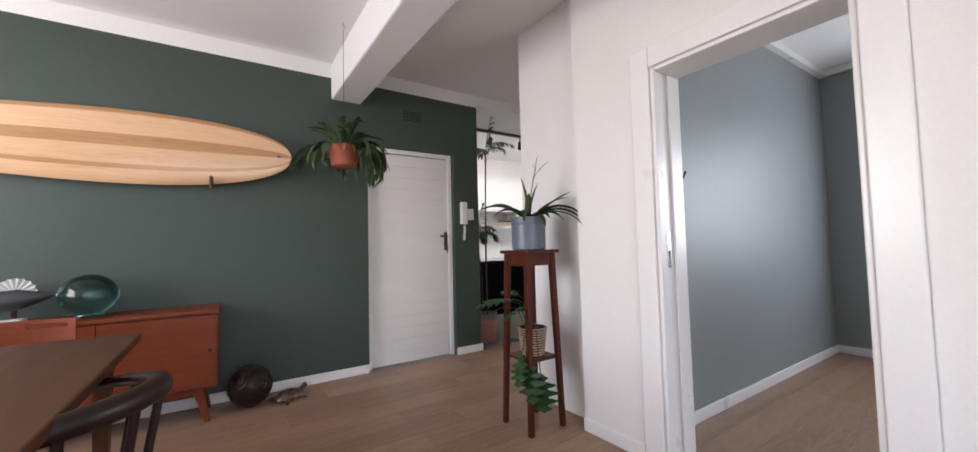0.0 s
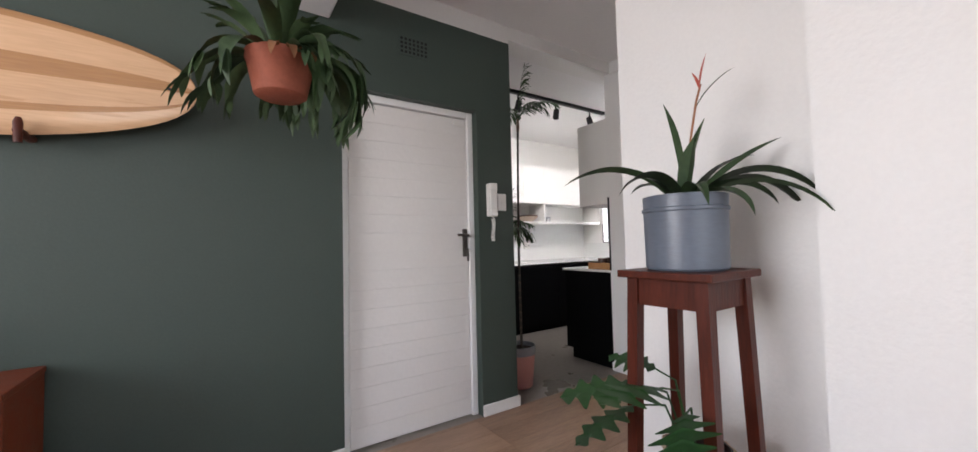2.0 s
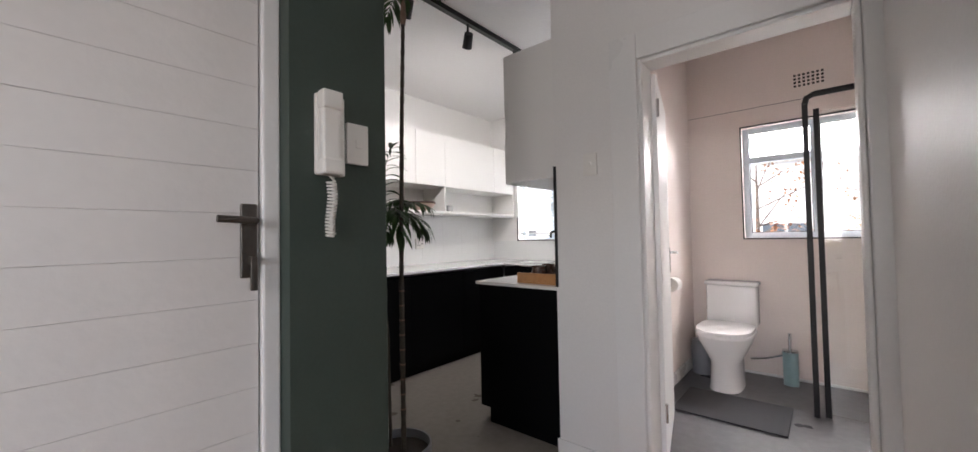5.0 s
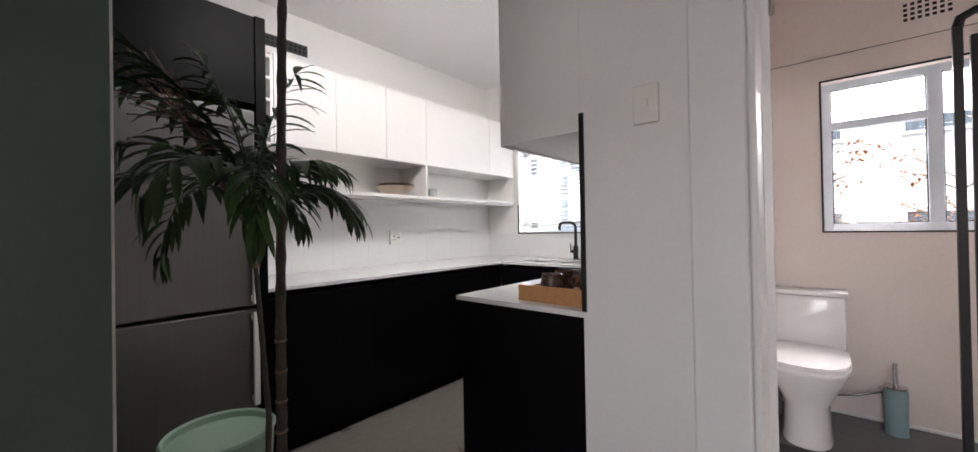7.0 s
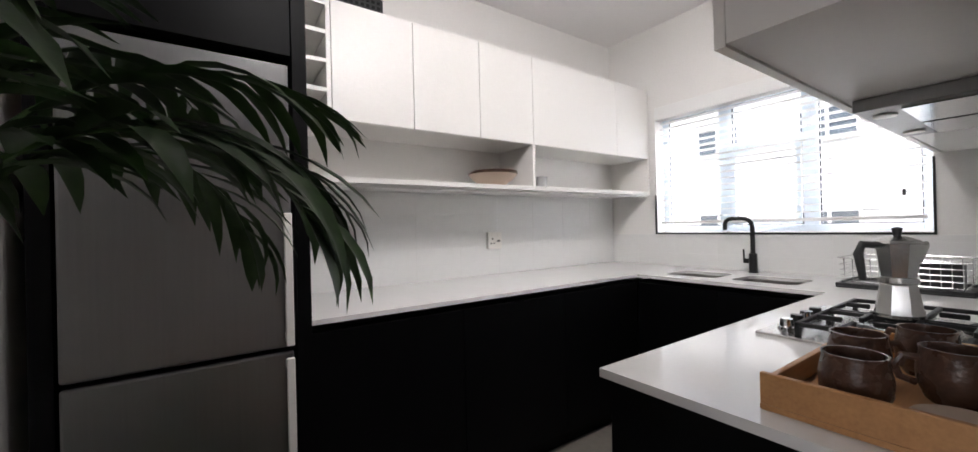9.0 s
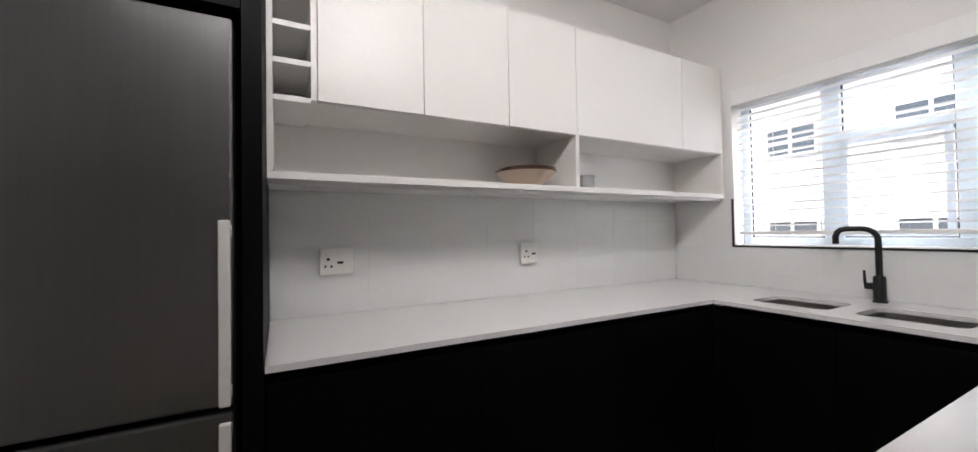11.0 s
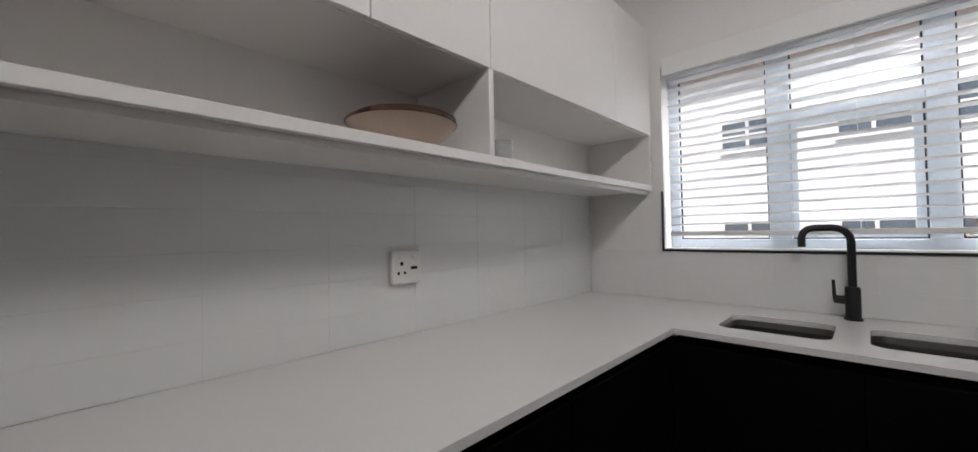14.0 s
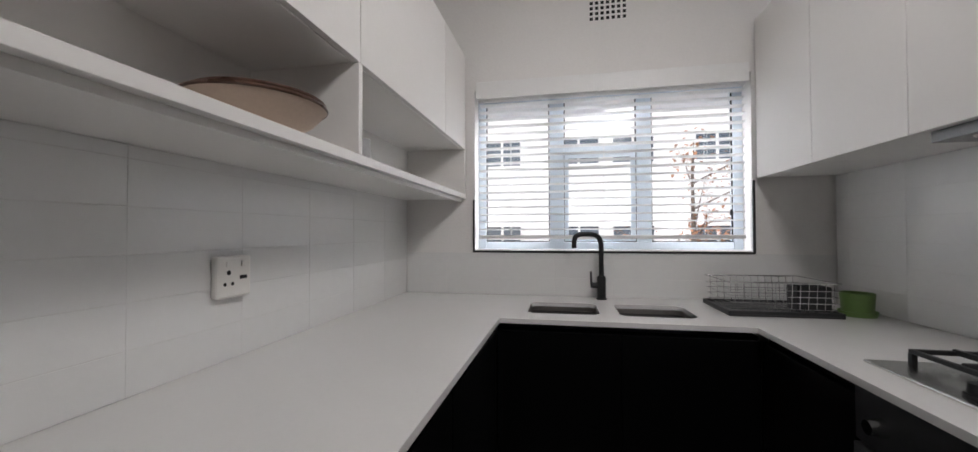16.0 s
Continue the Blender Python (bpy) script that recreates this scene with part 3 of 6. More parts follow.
part("pull_cord", tube([(4.94, 3.95, 1.9), (4.938, 3.945, 1.34)], 0.0015, 5), SLAT, blind)
part("tassel", lathe([(0, 0), (0.008, 0.003), (0.006, 0.03), (0, 0.033)], 12, (4.938, 3.945, 1.307)), RUBBER, blind, smooth=True)


# ---- kitchen ----
TOP = 0.888
PEN_Y, PEN_X = 4.09, 2.888


def mesh_copy(name, mesh, parent, loc):
    ob = new(name, mesh)
    ob.parent = parent
    ob.location = loc
    return ob


# worktop in one U, with two sink cut-outs
S1, S2, SX = (4.617, 4.917), (4.238, 4.536), (4.468, 4.735)
worktop = thing("worktop", "white quartz worktop running round three sides of the kitchen", "worktop")
t0 = TOP - 0.019
bm = bmesh.new()
cx = (2.468, PEN_X, 4.345, SX[0], SX[1], 4.94)
cy = (3.49, PEN_Y, S2[0], S2[1], S1[0], S1[1], 5.015, 5.66)
grid = {}


def corner(i, k):
    if (i, k) not in grid:
        grid[i, k] = bm.verts.new((cx[i], cy[k], TOP))
    return grid[i, k]


for i in range(5):
    for k in range(7):
        in_run = k == 6 or (k == 0 and i >= 1) or i >= 2
        if in_run and not (i == 3 and k in (2, 4)):
            bm.faces.new((corner(i, k), corner(i + 1, k), corner(i + 1, k + 1), corner(i, k + 1)))
ext = bmesh.ops.extrude_face_region(bm, geom=bm.faces[:])
bmesh.ops.translate(bm, vec=(0, 0, t0 - TOP), verts=[v for v in ext["geom"] if isinstance(v, bmesh.types.BMVert)])
part("slab", bm, QUARTZ, worktop)


def sink(y0, y1):
    """An undermounted steel bowl with rounded corners, overflow slots and a drain."""
    s = thing("sink", "steel undermounted sink bowl in the white worktop", "sink", "sink bowls")
    bm = bmesh.new()
    x0, x1 = SX

    def ring(inset, r, z):
        out = []
        for cx, cy, a0 in ((x1, y1, 0), (x0, y1, 90), (x0, y0, 180), (x1, y0, 270)):
            ox, oy = (cx - inset - r if cx == x1 else cx + inset + r), (cy - inset - r if cy == y1 else cy + inset + r)
            for k in range(6):
                a = radians(a0 + 18 * k)
                out.append(bm.verts.new((ox + r * math.cos(a), oy + r * math.sin(a), z)))
        return out

    rings = [ring(-0.02, 0.05, t0 - 0.0005), ring(-0.003, 0.045, t0 - 0.001), ring(0.004, 0.045, t0 - 0.16), ring(0.03, 0.04, t0 - 0.19)]
    for a, b in zip(rings, rings[1:]):
        for i in range(24):
            bm.faces.new((a[i], a[(i + 1) % 24], b[(i + 1) % 24], b[i]))
    bm.faces.new(rings[-1])
    part("bowl", bm, SINKSTEEL, s, smooth=True)
    # quartz corners round the opening
    r = 0.045
    for cx, cy, sx, sy in ((x0, y0, 1, 1), (x1, y0, -1, 1), (x0, y1, 1, -1), (x1, y1, -1, -1)):
        bm = bmesh.new()
        pts = [(cx, cy)] + [(cx + sx * r * (1 - math.sin(radians(a))), cy + sy * r * (1 - math.cos(radians(a)))) for a in range(0, 91, 15)]
        low = [bm.verts.new((px, py, t0 + 0.001)) for px, py in pts]
        high = [bm.verts.new((px, py, TOP - 0.0004)) for px, py in pts]
        bm.faces.new(low), bm.faces.new(high)
        for i in range(len(pts)):
            k = (i + 1) % len(pts)
            bm.faces.new((low[i], low[k], high[k], high[i]))
        part("corner_infill", bm, QUARTZ, worktop)
    part("drain", lathe([(0, 0.003), (0.03, 0.004), (0.04, 0.001), (0.04, -0.004)], 24, ((x0 + x1) / 2, (y0 + y1) / 2, t0 - 0.19)), CHROME, s, smooth=True)
    for k in range(3):
        yy = (y0 + y1) / 2 + (k - 1) * 0.022
        part("overflow_slot", box(x1 - 0.008, yy - 0.008, t0 - 0.045, x1 - 0.002, yy + 0.008, t0 - 0.033, 0.002), HOLESHADE, s)


sink(*S1)
sink(*S2)

tap = thing("kitchen_tap", "matt black swan-neck kitchen tap behind the sinks", "tap", at=(4.865, 4.577, TOP))
part("base", lathe([(0, 0), (0.026, 0), (0.026, 0.006), (0.022, 0.01), (0.022, 0.11), (0.019, 0.118), (0, 0.118)], 24), BLACK, tap, smooth=True)
neck = [(0, 0, 0.11), (0, 0, 0.28)] + [(0 - 0.02 * (1 - math.cos(a)), 0.05 * (1 - math.cos(a)), 0.28 + 0.05 * math.sin(a)) for a in (0.4, 0.8, 1.2, 1.57)]
neck += [(-0.03, 0.085, 0.33), (-0.035, 0.10, 0.33)] + [(-0.035 - 0.012 * math.sin(a), 0.10 + 0.035 * math.sin(a), 0.33 - 0.035 * (1 - math.cos(a))) for a in (0.5, 1.0, 1.57)] + [(-0.047, 0.135, 0.26)]
part("spout", tube(neck, 0.0125, 12), BLACK, tap, smooth=True)
part("lever", tube([(0, 0.02, 0.07), (0, 0.045, 0.07), (0, 0.05, 0.085), (0.0, 0.052, 0.14)], [0.016, 0.016, 0.006, 0.005], 10), BLACK, tap, smooth=True)

# base cabinets, each unit with handleless doors
def base_unit(x0, y0, x1, y1, side, fronts, label, plinth=0.10):
    """A black base unit; side is the way its doors face: -y, -x or +y."""
    u = thing("base_cabinet", label, "cabinet", "black base cabinets")
    zt = t0 - 0.022
    d = 0.02
    inner = {"-y": (x0, y0 + d, x1, y1), "-x": (x0 + d, y0, x1, y1), "+y": (x0, y0, x1, y1 - d)}[side]
    part("body", box(inner[0], inner[1], plinth, inner[2], inner[3], zt), CABBLACK, u)
    r = 0.055
    pl = {"-y": (x0, y0 + r, x1, y1), "-x": (x0 + r, y0, x1, y1), "+y": (x0, y0, x1, y1 - r)}[side]
    part("plinth", box(pl[0], pl[1], 0, pl[2], pl[3], plinth - 0.002), CABBLACK, u)
    for i in range(fronts):
        a, b = i / fronts, (i + 1) / fronts
        if side == "-x":
            dm = (x0, y0 + (y1 - y0) * a + 0.0015, plinth, x0 + d - 0.001, y0 + (y1 - y0) * b - 0.0015, zt - 0.012)
        elif side == "-y":
            dm = (x0 + (x1 - x0) * a + 0.0015, y0, plinth, x0 + (x1 - x0) * b - 0.0015, y0 + d - 0.001, zt - 0.012)
        else:
            dm = (x0 + (x1 - x0) * a + 0.0015, y1 - d + 0.001, plinth, x0 + (x1 - x0) * b - 0.0015, y1, zt - 0.012)
        part("door", box(*dm, 0.001), CABBLACK, u)
    return u


for xa, xb in ((2.47, 3.10), (3.10, 3.73), (3.73, 4.36)):
    base_unit(xa + 0.001, 5.03, xb - 0.001, 5.65, "-y", 1, "matt black base cabinet under the white worktop")
base_unit(4.362, 4.0715, 4.93, 5.0285, "-x", 2, "matt black sink cabinet below the window")
base_unit(2.925, 3.50, 3.305, 4.07, "+y", 1, "matt black peninsula cabinet beside the oven")
base_unit(3.90, 3.50, 4.358, 4.07, "+y", 1, "matt black corner cabinet beside the oven")
endp = thing("end_panel", "matt black end panel of the peninsula", "panel")
part("panel", box(2.905, 3.50, 0.10, 2.923, 4.075, t0 - 0.001, 0.001), CABBLACK, endp)
part("plinth", box(2.96, 3.50, 0, 2.975, 4.02, 0.0985), CABBLACK, endp)

oven = thing("oven", "built-in black glass oven with steel knobs", "oven", at=(-0.05, 0, 0))
part("body", box(3.36, 3.52, 0.12, 3.945, 4.055, t0 - 0.004), BLACK, oven)
part("control_panel", box(3.36, 4.056, 0.735, 3.945, 4.075, t0 - 0.006, 0.002), RUBBER, oven)
odoor = part("door", box(3.36, 4.056, 0.13, 3.945, 4.08, 0.728, 0.003), RUBBER, oven)
part("door_glass", box(3.40, 4.0805, 0.2, 3.905, 4.083, 0.62), DARKGLASS, odoor)
part("handle", tube([(3.42, 4.08, 0.68), (3.42, 4.12, 0.68), (3.885, 4.12, 0.68), (3.885, 4.08, 0.68)], 0.009, 10), CHROME, odoor, "chrome bar handle", True)
for i in range(4):
    part("knob", tube([(3.44 + i * 0.14, 4.075, 0.795), (3.44 + i * 0.14, 4.088, 0.795), (3.44 + i * 0.14, 4.106, 0.795)], [0.021, 0.019, 0.016], 16), CHROME, oven, smooth=True)

hob = thing("gas_hob", "four-burner steel gas hob with black cast-iron grates", "hob")
HX0, HX1, HY0, HY1 = 3.43, 3.985, 3.505, 4.0
part("plate", box(HX0, HY0, TOP + 0.0005, HX1, HY1, TOP + 0.009, 0.003), ALU, hob)
for i in range(4):
    kx = HX0 + 0.09 + i * 0.075
    part("knob", lathe([(0.022, 0), (0.022, 0.006), (0.017, 0.008), (0.015, 0.028), (0, 0.028)], 18, (kx, HY1 - 0.045, TOP + 0.009)), BLACK if i % 2 else CHROME, hob, smooth=True)
for bx in (HX0 + 0.15, HX1 - 0.15):
    for by in (HY0 + 0.11, HY0 + 0.31):
        part("burner", lathe([(0.05, 0), (0.05, 0.008), (0.038, 0.01), (0.038, 0.018), (0.03, 0.022), (0, 0.022)], 24, (bx, by, TOP + 0.009)), IRON, hob, smooth=True)
for gx0, gx1 in ((HX0 + 0.02, (HX0 + HX1) / 2 - 0.006), ((HX0 + HX1) / 2 + 0.006, HX1 - 0.02)):
    bm = bmesh.new()
    gy0, gy1, gz = HY0 + 0.02, HY1 - 0.085, TOP + 0.046
    w = 0.006
    for d in ((gx0, gy0, gz - 0.012, gx1, gy0 + 2 * w, gz), (gx0, gy1 - 2 * w, gz - 0.012, gx1, gy1, gz), (gx0, gy0, gz - 0.012, gx0 + 2 * w, gy1, gz), (gx1 - 2 * w, gy0, gz - 0.012, gx1, gy1, gz)):
        add_box(bm, *d, bevel=0.003)
    mx, my = (gx0 + gx1) / 2, (gy0 + gy1) / 2
    add_box(bm, gx0, my - w, gz - 0.012, gx1, my + w, gz + 0.001, bevel=0.003)
    for cy in ((gy0 + my) / 2, (my + gy1) / 2):
        add_box(bm, gx0, cy - w, gz - 0.010, mx - 0.03, cy + w, gz + 0.004, bevel=0.003)
        add_box(bm, mx + 0.03, cy - w, gz - 0.010, gx1, cy + w, gz + 0.004, bevel=0.003)
        add_box(bm, mx - w, cy - 0.085, gz - 0.010, mx + w, cy - 0.03, gz + 0.004, bevel=0.003)
        add_box(bm, mx - w, cy + 0.03, gz - 0.010, mx + w, cy + 0.085, gz + 0.004, bevel=0.003)
    for px in (gx0 + w, gx1 - w):
        for py in (gy0 + w, gy1 - w):
            add_box(bm, px - w, py - w, TOP + 0.009, px + w, py + w, gz - 0.01)
    part("grate", bm, IRON, hob)

# upper cabinets over the long worktop
UY, UZ0, UZ1, NZ = 5.30, 1.415, 2.215, 1.69
upper = thing("upper_cabinet", "white wall cabinet with an open shelf niche and bottle cubbies", "cabinet", "white wall cabinets")
part("shelf_board", box(2.468, UY, UZ0, 4.93, 5.655, UZ0 + 0.026, 0.0015), CABWHITE, upper)
part("light_pelmet", box(2.47, UY + 0.022, UZ0 - 0.016, 4.93, UY + 0.038, UZ0 - 0.0005), CABWHITE, upper)
part("back", box(2.47, 5.635, UZ0 + 0.027, 4.93, 5.656, NZ), CABWHITE, upper)
part("body", box(2.6205, UY + 0.02, NZ, 4.93, 5.655, UZ1), CABWHITE, upper)
part("side_panel", box(2.468, UY, UZ0 + 0.027, 2.486, 5.634, UZ1), CABWHITE, upper)
part("divider", box(3.762, UY, UZ0 + 0.027, 3.782, 5.634, NZ - 0.001), CABWHITE, upper)
part("end_panel", box(4.908, UY, UZ0 + 0.027, 4.929, 5.634, NZ - 0.001), CABWHITE, upper)
xs = (2.622, 3.006, 3.393, 3.772, 4.554, 4.93)
for a, b in zip(xs, xs[1:]):
    part("door", box(a + 0.0018, UY, NZ + 0.001, b - 0.0018, UY + 0.0185, UZ1, 0.001), CABWHITE, upper)
part("cubby_side", box(2.602, UY, NZ, 2.62, 5.634, UZ1), CABWHITE, upper)
for i in range(5):
    part("cubby_shelf", box(2.487, UY, NZ - 0.012 + i * 0.126, 2.601, 5.634, NZ + 0.006 + i * 0.126), CABWHITE, upper)
part("cubby_back", box(2.487, 5.60, NZ + 0.007, 2.601, 5.633, UZ1), CABWHITE, upper)

# wall cabinets over the hob
RZ0, RZ1, RY = 1.493, 2.27, 3.835
for a, b in ((2.892, 3.48), (3.48, 4.06), (4.06, 4.49), (4.49, 4.93)):
    r = thing("wall_cabinet", "white handleless wall cabinet above the hob counter", "cabinet", "white wall cabinets")
    part("body", box(a + 0.001, 3.492, RZ0, b - 0.001, RY - 0.02, RZ1), CABWHITE, r)
    part("door", box(a + 0.0018, RY - 0.0185, RZ0 - 0.004, b - 0.0018, RY, RZ1, 0.001), CABWHITE, r)
hood = thing("extractor_hood", "slim steel extractor hood under the wall cabinet", "extractor hood")
part("body", box(3.50, 3.50, RZ0 - 0.032, 4.04, 3.80, RZ0 - 0.001, 0.003), STEEL, hood)
for i in range(2):
    part("filter", box(3.53 + i * 0.25, 3.53, RZ0 - 0.037, 3.76 + i * 0.25, 3.72, RZ0 - 0.033), CHROME, hood)
for i in range(2):
    part("lamp_lens", lathe([(0, -0.004), (0.022, -0.004), (0.024, 0)], 20, (3.60 + i * 0.34, 3.76, RZ0 - 0.033)), PLASTIC, hood)
tagged(link("trim_splashback", box(2.884, 3.478, TOP + 0.001, 2.8895, 3.494, 1.55), BLACK), "thin black trim at the end of the splashback", "trim", kind="structure")

# fridge and its housing
housing = thing("fridge_housing", "matt black tall housing round the fridge", "cabinet")
part("side_panel", box(1.80, 4.99, 0, 1.845, 5.65, 2.24), CABBLACK, housing)
part("side_panel", box(2.421, 4.99, 0, 2.466, 5.65, 2.24), CABBLACK, housing)
part("top_body", box(1.846, 5.03, 1.80, 2.42, 5.65, 2.238), CABBLACK, housing)
part("top_door", box(1.848, 5.0, 1.805, 2.418, 5.029, 2.236, 0.001), CABBLACK, housing)
fridge = thing("fridge", "brushed steel fridge-freezer with pale vertical handles", "fridge")
part("body", box(1.865, 5.03, 0.03, 2.40, 5.62, 1.75), RUBBER, fridge)
lo = part("lower_door", box(1.858, 4.965, 0.05, 2.405, 5.029, 0.808, 0.008), STEEL, fridge)
up = part("upper_door", box(1.858, 4.965, 0.822, 2.405, 5.029, 1.76, 0.008), STEEL, fridge)
for z0, z1, par in ((0.36, 0.795, lo), (0.835, 1.265, up)):
    part("handle", boxes((2.378, 4.922, z0, 2.402, 4.942, z1), (2.378, 4.942, z0 + 0.01, 2.402, 4.966, z0 + 0.04), (2.378, 4.942, z1 - 0.04, 2.402, 4.966, z1 - 0.01), bevel=0.003), PLASTIC, par, "pale vertical bar handle")
for x in (1.9, 2.36):
    part("foot", lathe([(0.018, 0), (0.018, 0.03), (0, 0.03)], 12, (x, 5.08, 0)), RUBBER, fridge)


# sockets, switches, vents
def socket(x, z, w=0.055):
    s = thing("socket", "white wall socket with three round holes", "socket", "kitchen sockets", at=(x, 5.645, z))
    part("plate", box(-0.055, -0.022, -0.055, 2 * w - 0.055, 0, 0.055, 0.006), PLASTIC, s)
    for hx, hz, r in ((-0.02, 0.012, 0.0065), (-0.032, -0.018, 0.005), (-0.008, -0.018, 0.005)):
        part("hole", tube([(hx, -0.0225, hz), (hx, -0.0215, hz)], r, 12), HOLESHADE, s)
    part("euro_hole", box(0.015, -0.0228, -0.008, 0.04, -0.0218, 0.002, 0.0003), HOLESHADE, s)
    for sx in (-0.022, 0.026):
        part("rocker", box(sx - 0.008, -0.026, 0.026, sx + 0.008, -0.0221, 0.042, 0.002), PLASTIC, s)


socket(2.705, 1.113, 0.068)
socket(3.70, 1.113)


def switch_plate(name, label, x0, y0, z0, x1, y1, z1, rocker):
    s = thing(name, label, "switch")
    part("plate", box(x0, y0, z0, x1, y1, z1, 0.003), PLASTIC, s)
    part("rocker", box(*rocker, 0.002), PLASTIC, s)


switch_plate("light_switch", "white light switch beside the bathroom door", 2.876, 3.235, 1.475, 2.8895, 3.31, 1.59, (2.872, 3.263, 1.522, 2.8759, 3.282, 1.545))


def airbrick(name, label, origin, u, v, nrm, cols, rows, pitch, mat):
    """A wall vent: a plate with a grid of square holes, their shade put on as dark pieces."""
    o, U, V, N = Vector(origin), Vector(u), Vector(v), Vector(nrm)
    a = thing(name, label, "vent", kind="structure")

    def flat(c0, c1, r0, r1, d0, d1):
        p = [o + U * x + V * y + N * d for x in (c0, c1) for y in (r0, r1) for d in (d0, d1)]
        lo3 = [min(q[i] for q in p) for i in range(3)]
        hi3 = [max(q[i] for q in p) for i in range(3)]
        return box(*lo3, *hi3)

    part("frame", flat(-0.01, cols * pitch + 0.01, -0.01, rows * pitch + 0.01, 0.0005, 0.003), mat, a)
    for i in range(cols):
        for k in range(rows):
            part("hole", flat((i + 0.2) * pitch, (i + 0.8) * pitch, (k + 0.2) * pitch, (k + 0.8) * pitch, 0.0031, 0.0036), HOLESHADE, a)


airbrick("air_vent", "green painted air vent above the entrance door", (0.893, G, 2.352), (1, 0, 0), (0, 0, 1), (0, -1, 0), 7, 4, 0.027, GREEN)
airbrick("air_vent", "white painted air vent above the kitchen window", (4.94, 4.43, 2.345), (0, 1, 0), (0, 0, 1), (-1, 0, 0), 7, 4, 0.028, WHITE)
airbrick("air_vent", "painted air vent above the bathroom window", (4.94, 2.33, 2.30), (0, 1, 0), (0, 0, 1), (-1, 0, 0), 7, 4, 0.028, PINKISH)
airbrick("air_vent", "dark louvred vent above the wall cabinets", (2.62, 5.66, 2.42), (1, 0, 0), (0, 0, 1), (0, -1, 0), 12, 2, 0.03, RUBBER)

# track lighting
track = thing("track_light", "black ceiling track with adjustable spotlights", "ceiling light")
part("rail", box(2.1, 4.185, 2.645, 3.75, 4.22, 2.68), BLACK, track)
for x, y, tx, ty in ((2.45, 4.2, 3.0, 5.6), (2.97, 4.2, 3.9, 5.5), (3.5, 4.2, 4.6, 4.6)):
    part("stem", tube([(x, y, 2.645), (x, y, 2.56)], 0.008, 10), BLACK, track, smooth=True)
    d = (Vector((tx, ty, 1.2)) - Vector((x, y, 2.5))).normalized()
    c = Vector((x, y, 2.53))
    hd = part("spot_head", tube([c - d * 0.05, c - d * 0.048, c + d * 0.05], [0.018, 0.03, 0.034], 16), BLACK, track, smooth=True)
    part("lens", tube([c + d * 0.0505, c + d * 0.052], 0.026, 16), BULB, hd, "lit lamp face")

# things on the counters
rack = thing("dish_rack", "steel wire dish rack on a black drip tray", "dish rack")
RX0, RX1, RY0, RY1 = 4.54, 4.85, 3.70, 4.11
part("drip_tray", boxes((RX0, RY0, TOP + 0.001, RX1, RY1, TOP + 0.008), (RX0, RY0, TOP + 0.008, RX0 + 0.008, RY1, TOP + 0.022), (RX1 - 0.008, RY0, TOP + 0.008, RX1, RY1, TOP + 0.022), (RX0, RY0, TOP + 0.008, RX1, RY0 + 0.008, TOP + 0.022), (RX0, RY1 - 0.008, TOP + 0.008, RX1, RY1, TOP + 0.022), bevel=0.002), RUBBER, rack)
for z in (0.03, 0.055, 0.08, 0.105, 0.135):
    e = 0.02 - 0.08 * z
    r = 0.0035 if z > 0.13 else 0.0018
    part("wire_ring", tube([(RX0 + e, RY0 + e, TOP + z), (RX1 - e, RY0 + e, TOP + z), (RX1 - e, RY1 - e, TOP + z), (RX0 + e, RY1 - e, TOP + z)], r, 6, closed=True), CHROME, rack)
for i in range(13):
    y = RY0 + 0.03 + i * (RY1 - RY0 - 0.06) / 12
    part("wire", tube([(RX0 + 0.01, y, TOP + 0.135), (RX0 + 0.02, y, TOP + 0.022), (RX1 - 0.02, y, TOP + 0.022), (RX1 - 0.01, y, TOP + 0.135)], 0.0016, 5), CHROME, rack)
part("cutlery_holder", boxes((RX0 + 0.03, RY0 + 0.03, TOP + 0.025, RX0 + 0.033, RY0 + 0.15, TOP + 0.12), (RX0 + 0.10, RY0 + 0.03, TOP + 0.025, RX0 + 0.103, RY0 + 0.15, TOP + 0.12), (RX0 + 0.033, RY0 + 0.03, TOP + 0.025, RX0 + 0.10, RY0 + 0.033, TOP + 0.12), (RX0 + 0.033, RY0 + 0.147, TOP + 0.025, RX0 + 0.10, RY0 + 0.15, TOP + 0.12), (RX0 + 0.033, RY0 + 0.033, TOP + 0.025, RX0 + 0.10, RY0 + 0.147, TOP + 0.028)), RUBBER, rack, "black plastic cutlery holder")
cup = thing("soap_dish", "green plastic pot and dish beside the dish rack", "container")
part("dish", lathe([(0, 0), (0.06, 0), (0.064, 0.02), (0.06, 0.02), (0.056, 0.005), (0, 0.005)], 28, (4.64, 3.60, TOP)), GREENCUP, cup, smooth=True)
part("pot", lathe([(0, 0.0055), (0.050, 0.0055), (0.056, 0.092), (0.053, 0.092), (0.047, 0.012), (0, 0.012)], 28, (4.64, 3.60, TOP)), GREENCUP, cup, smooth=True)

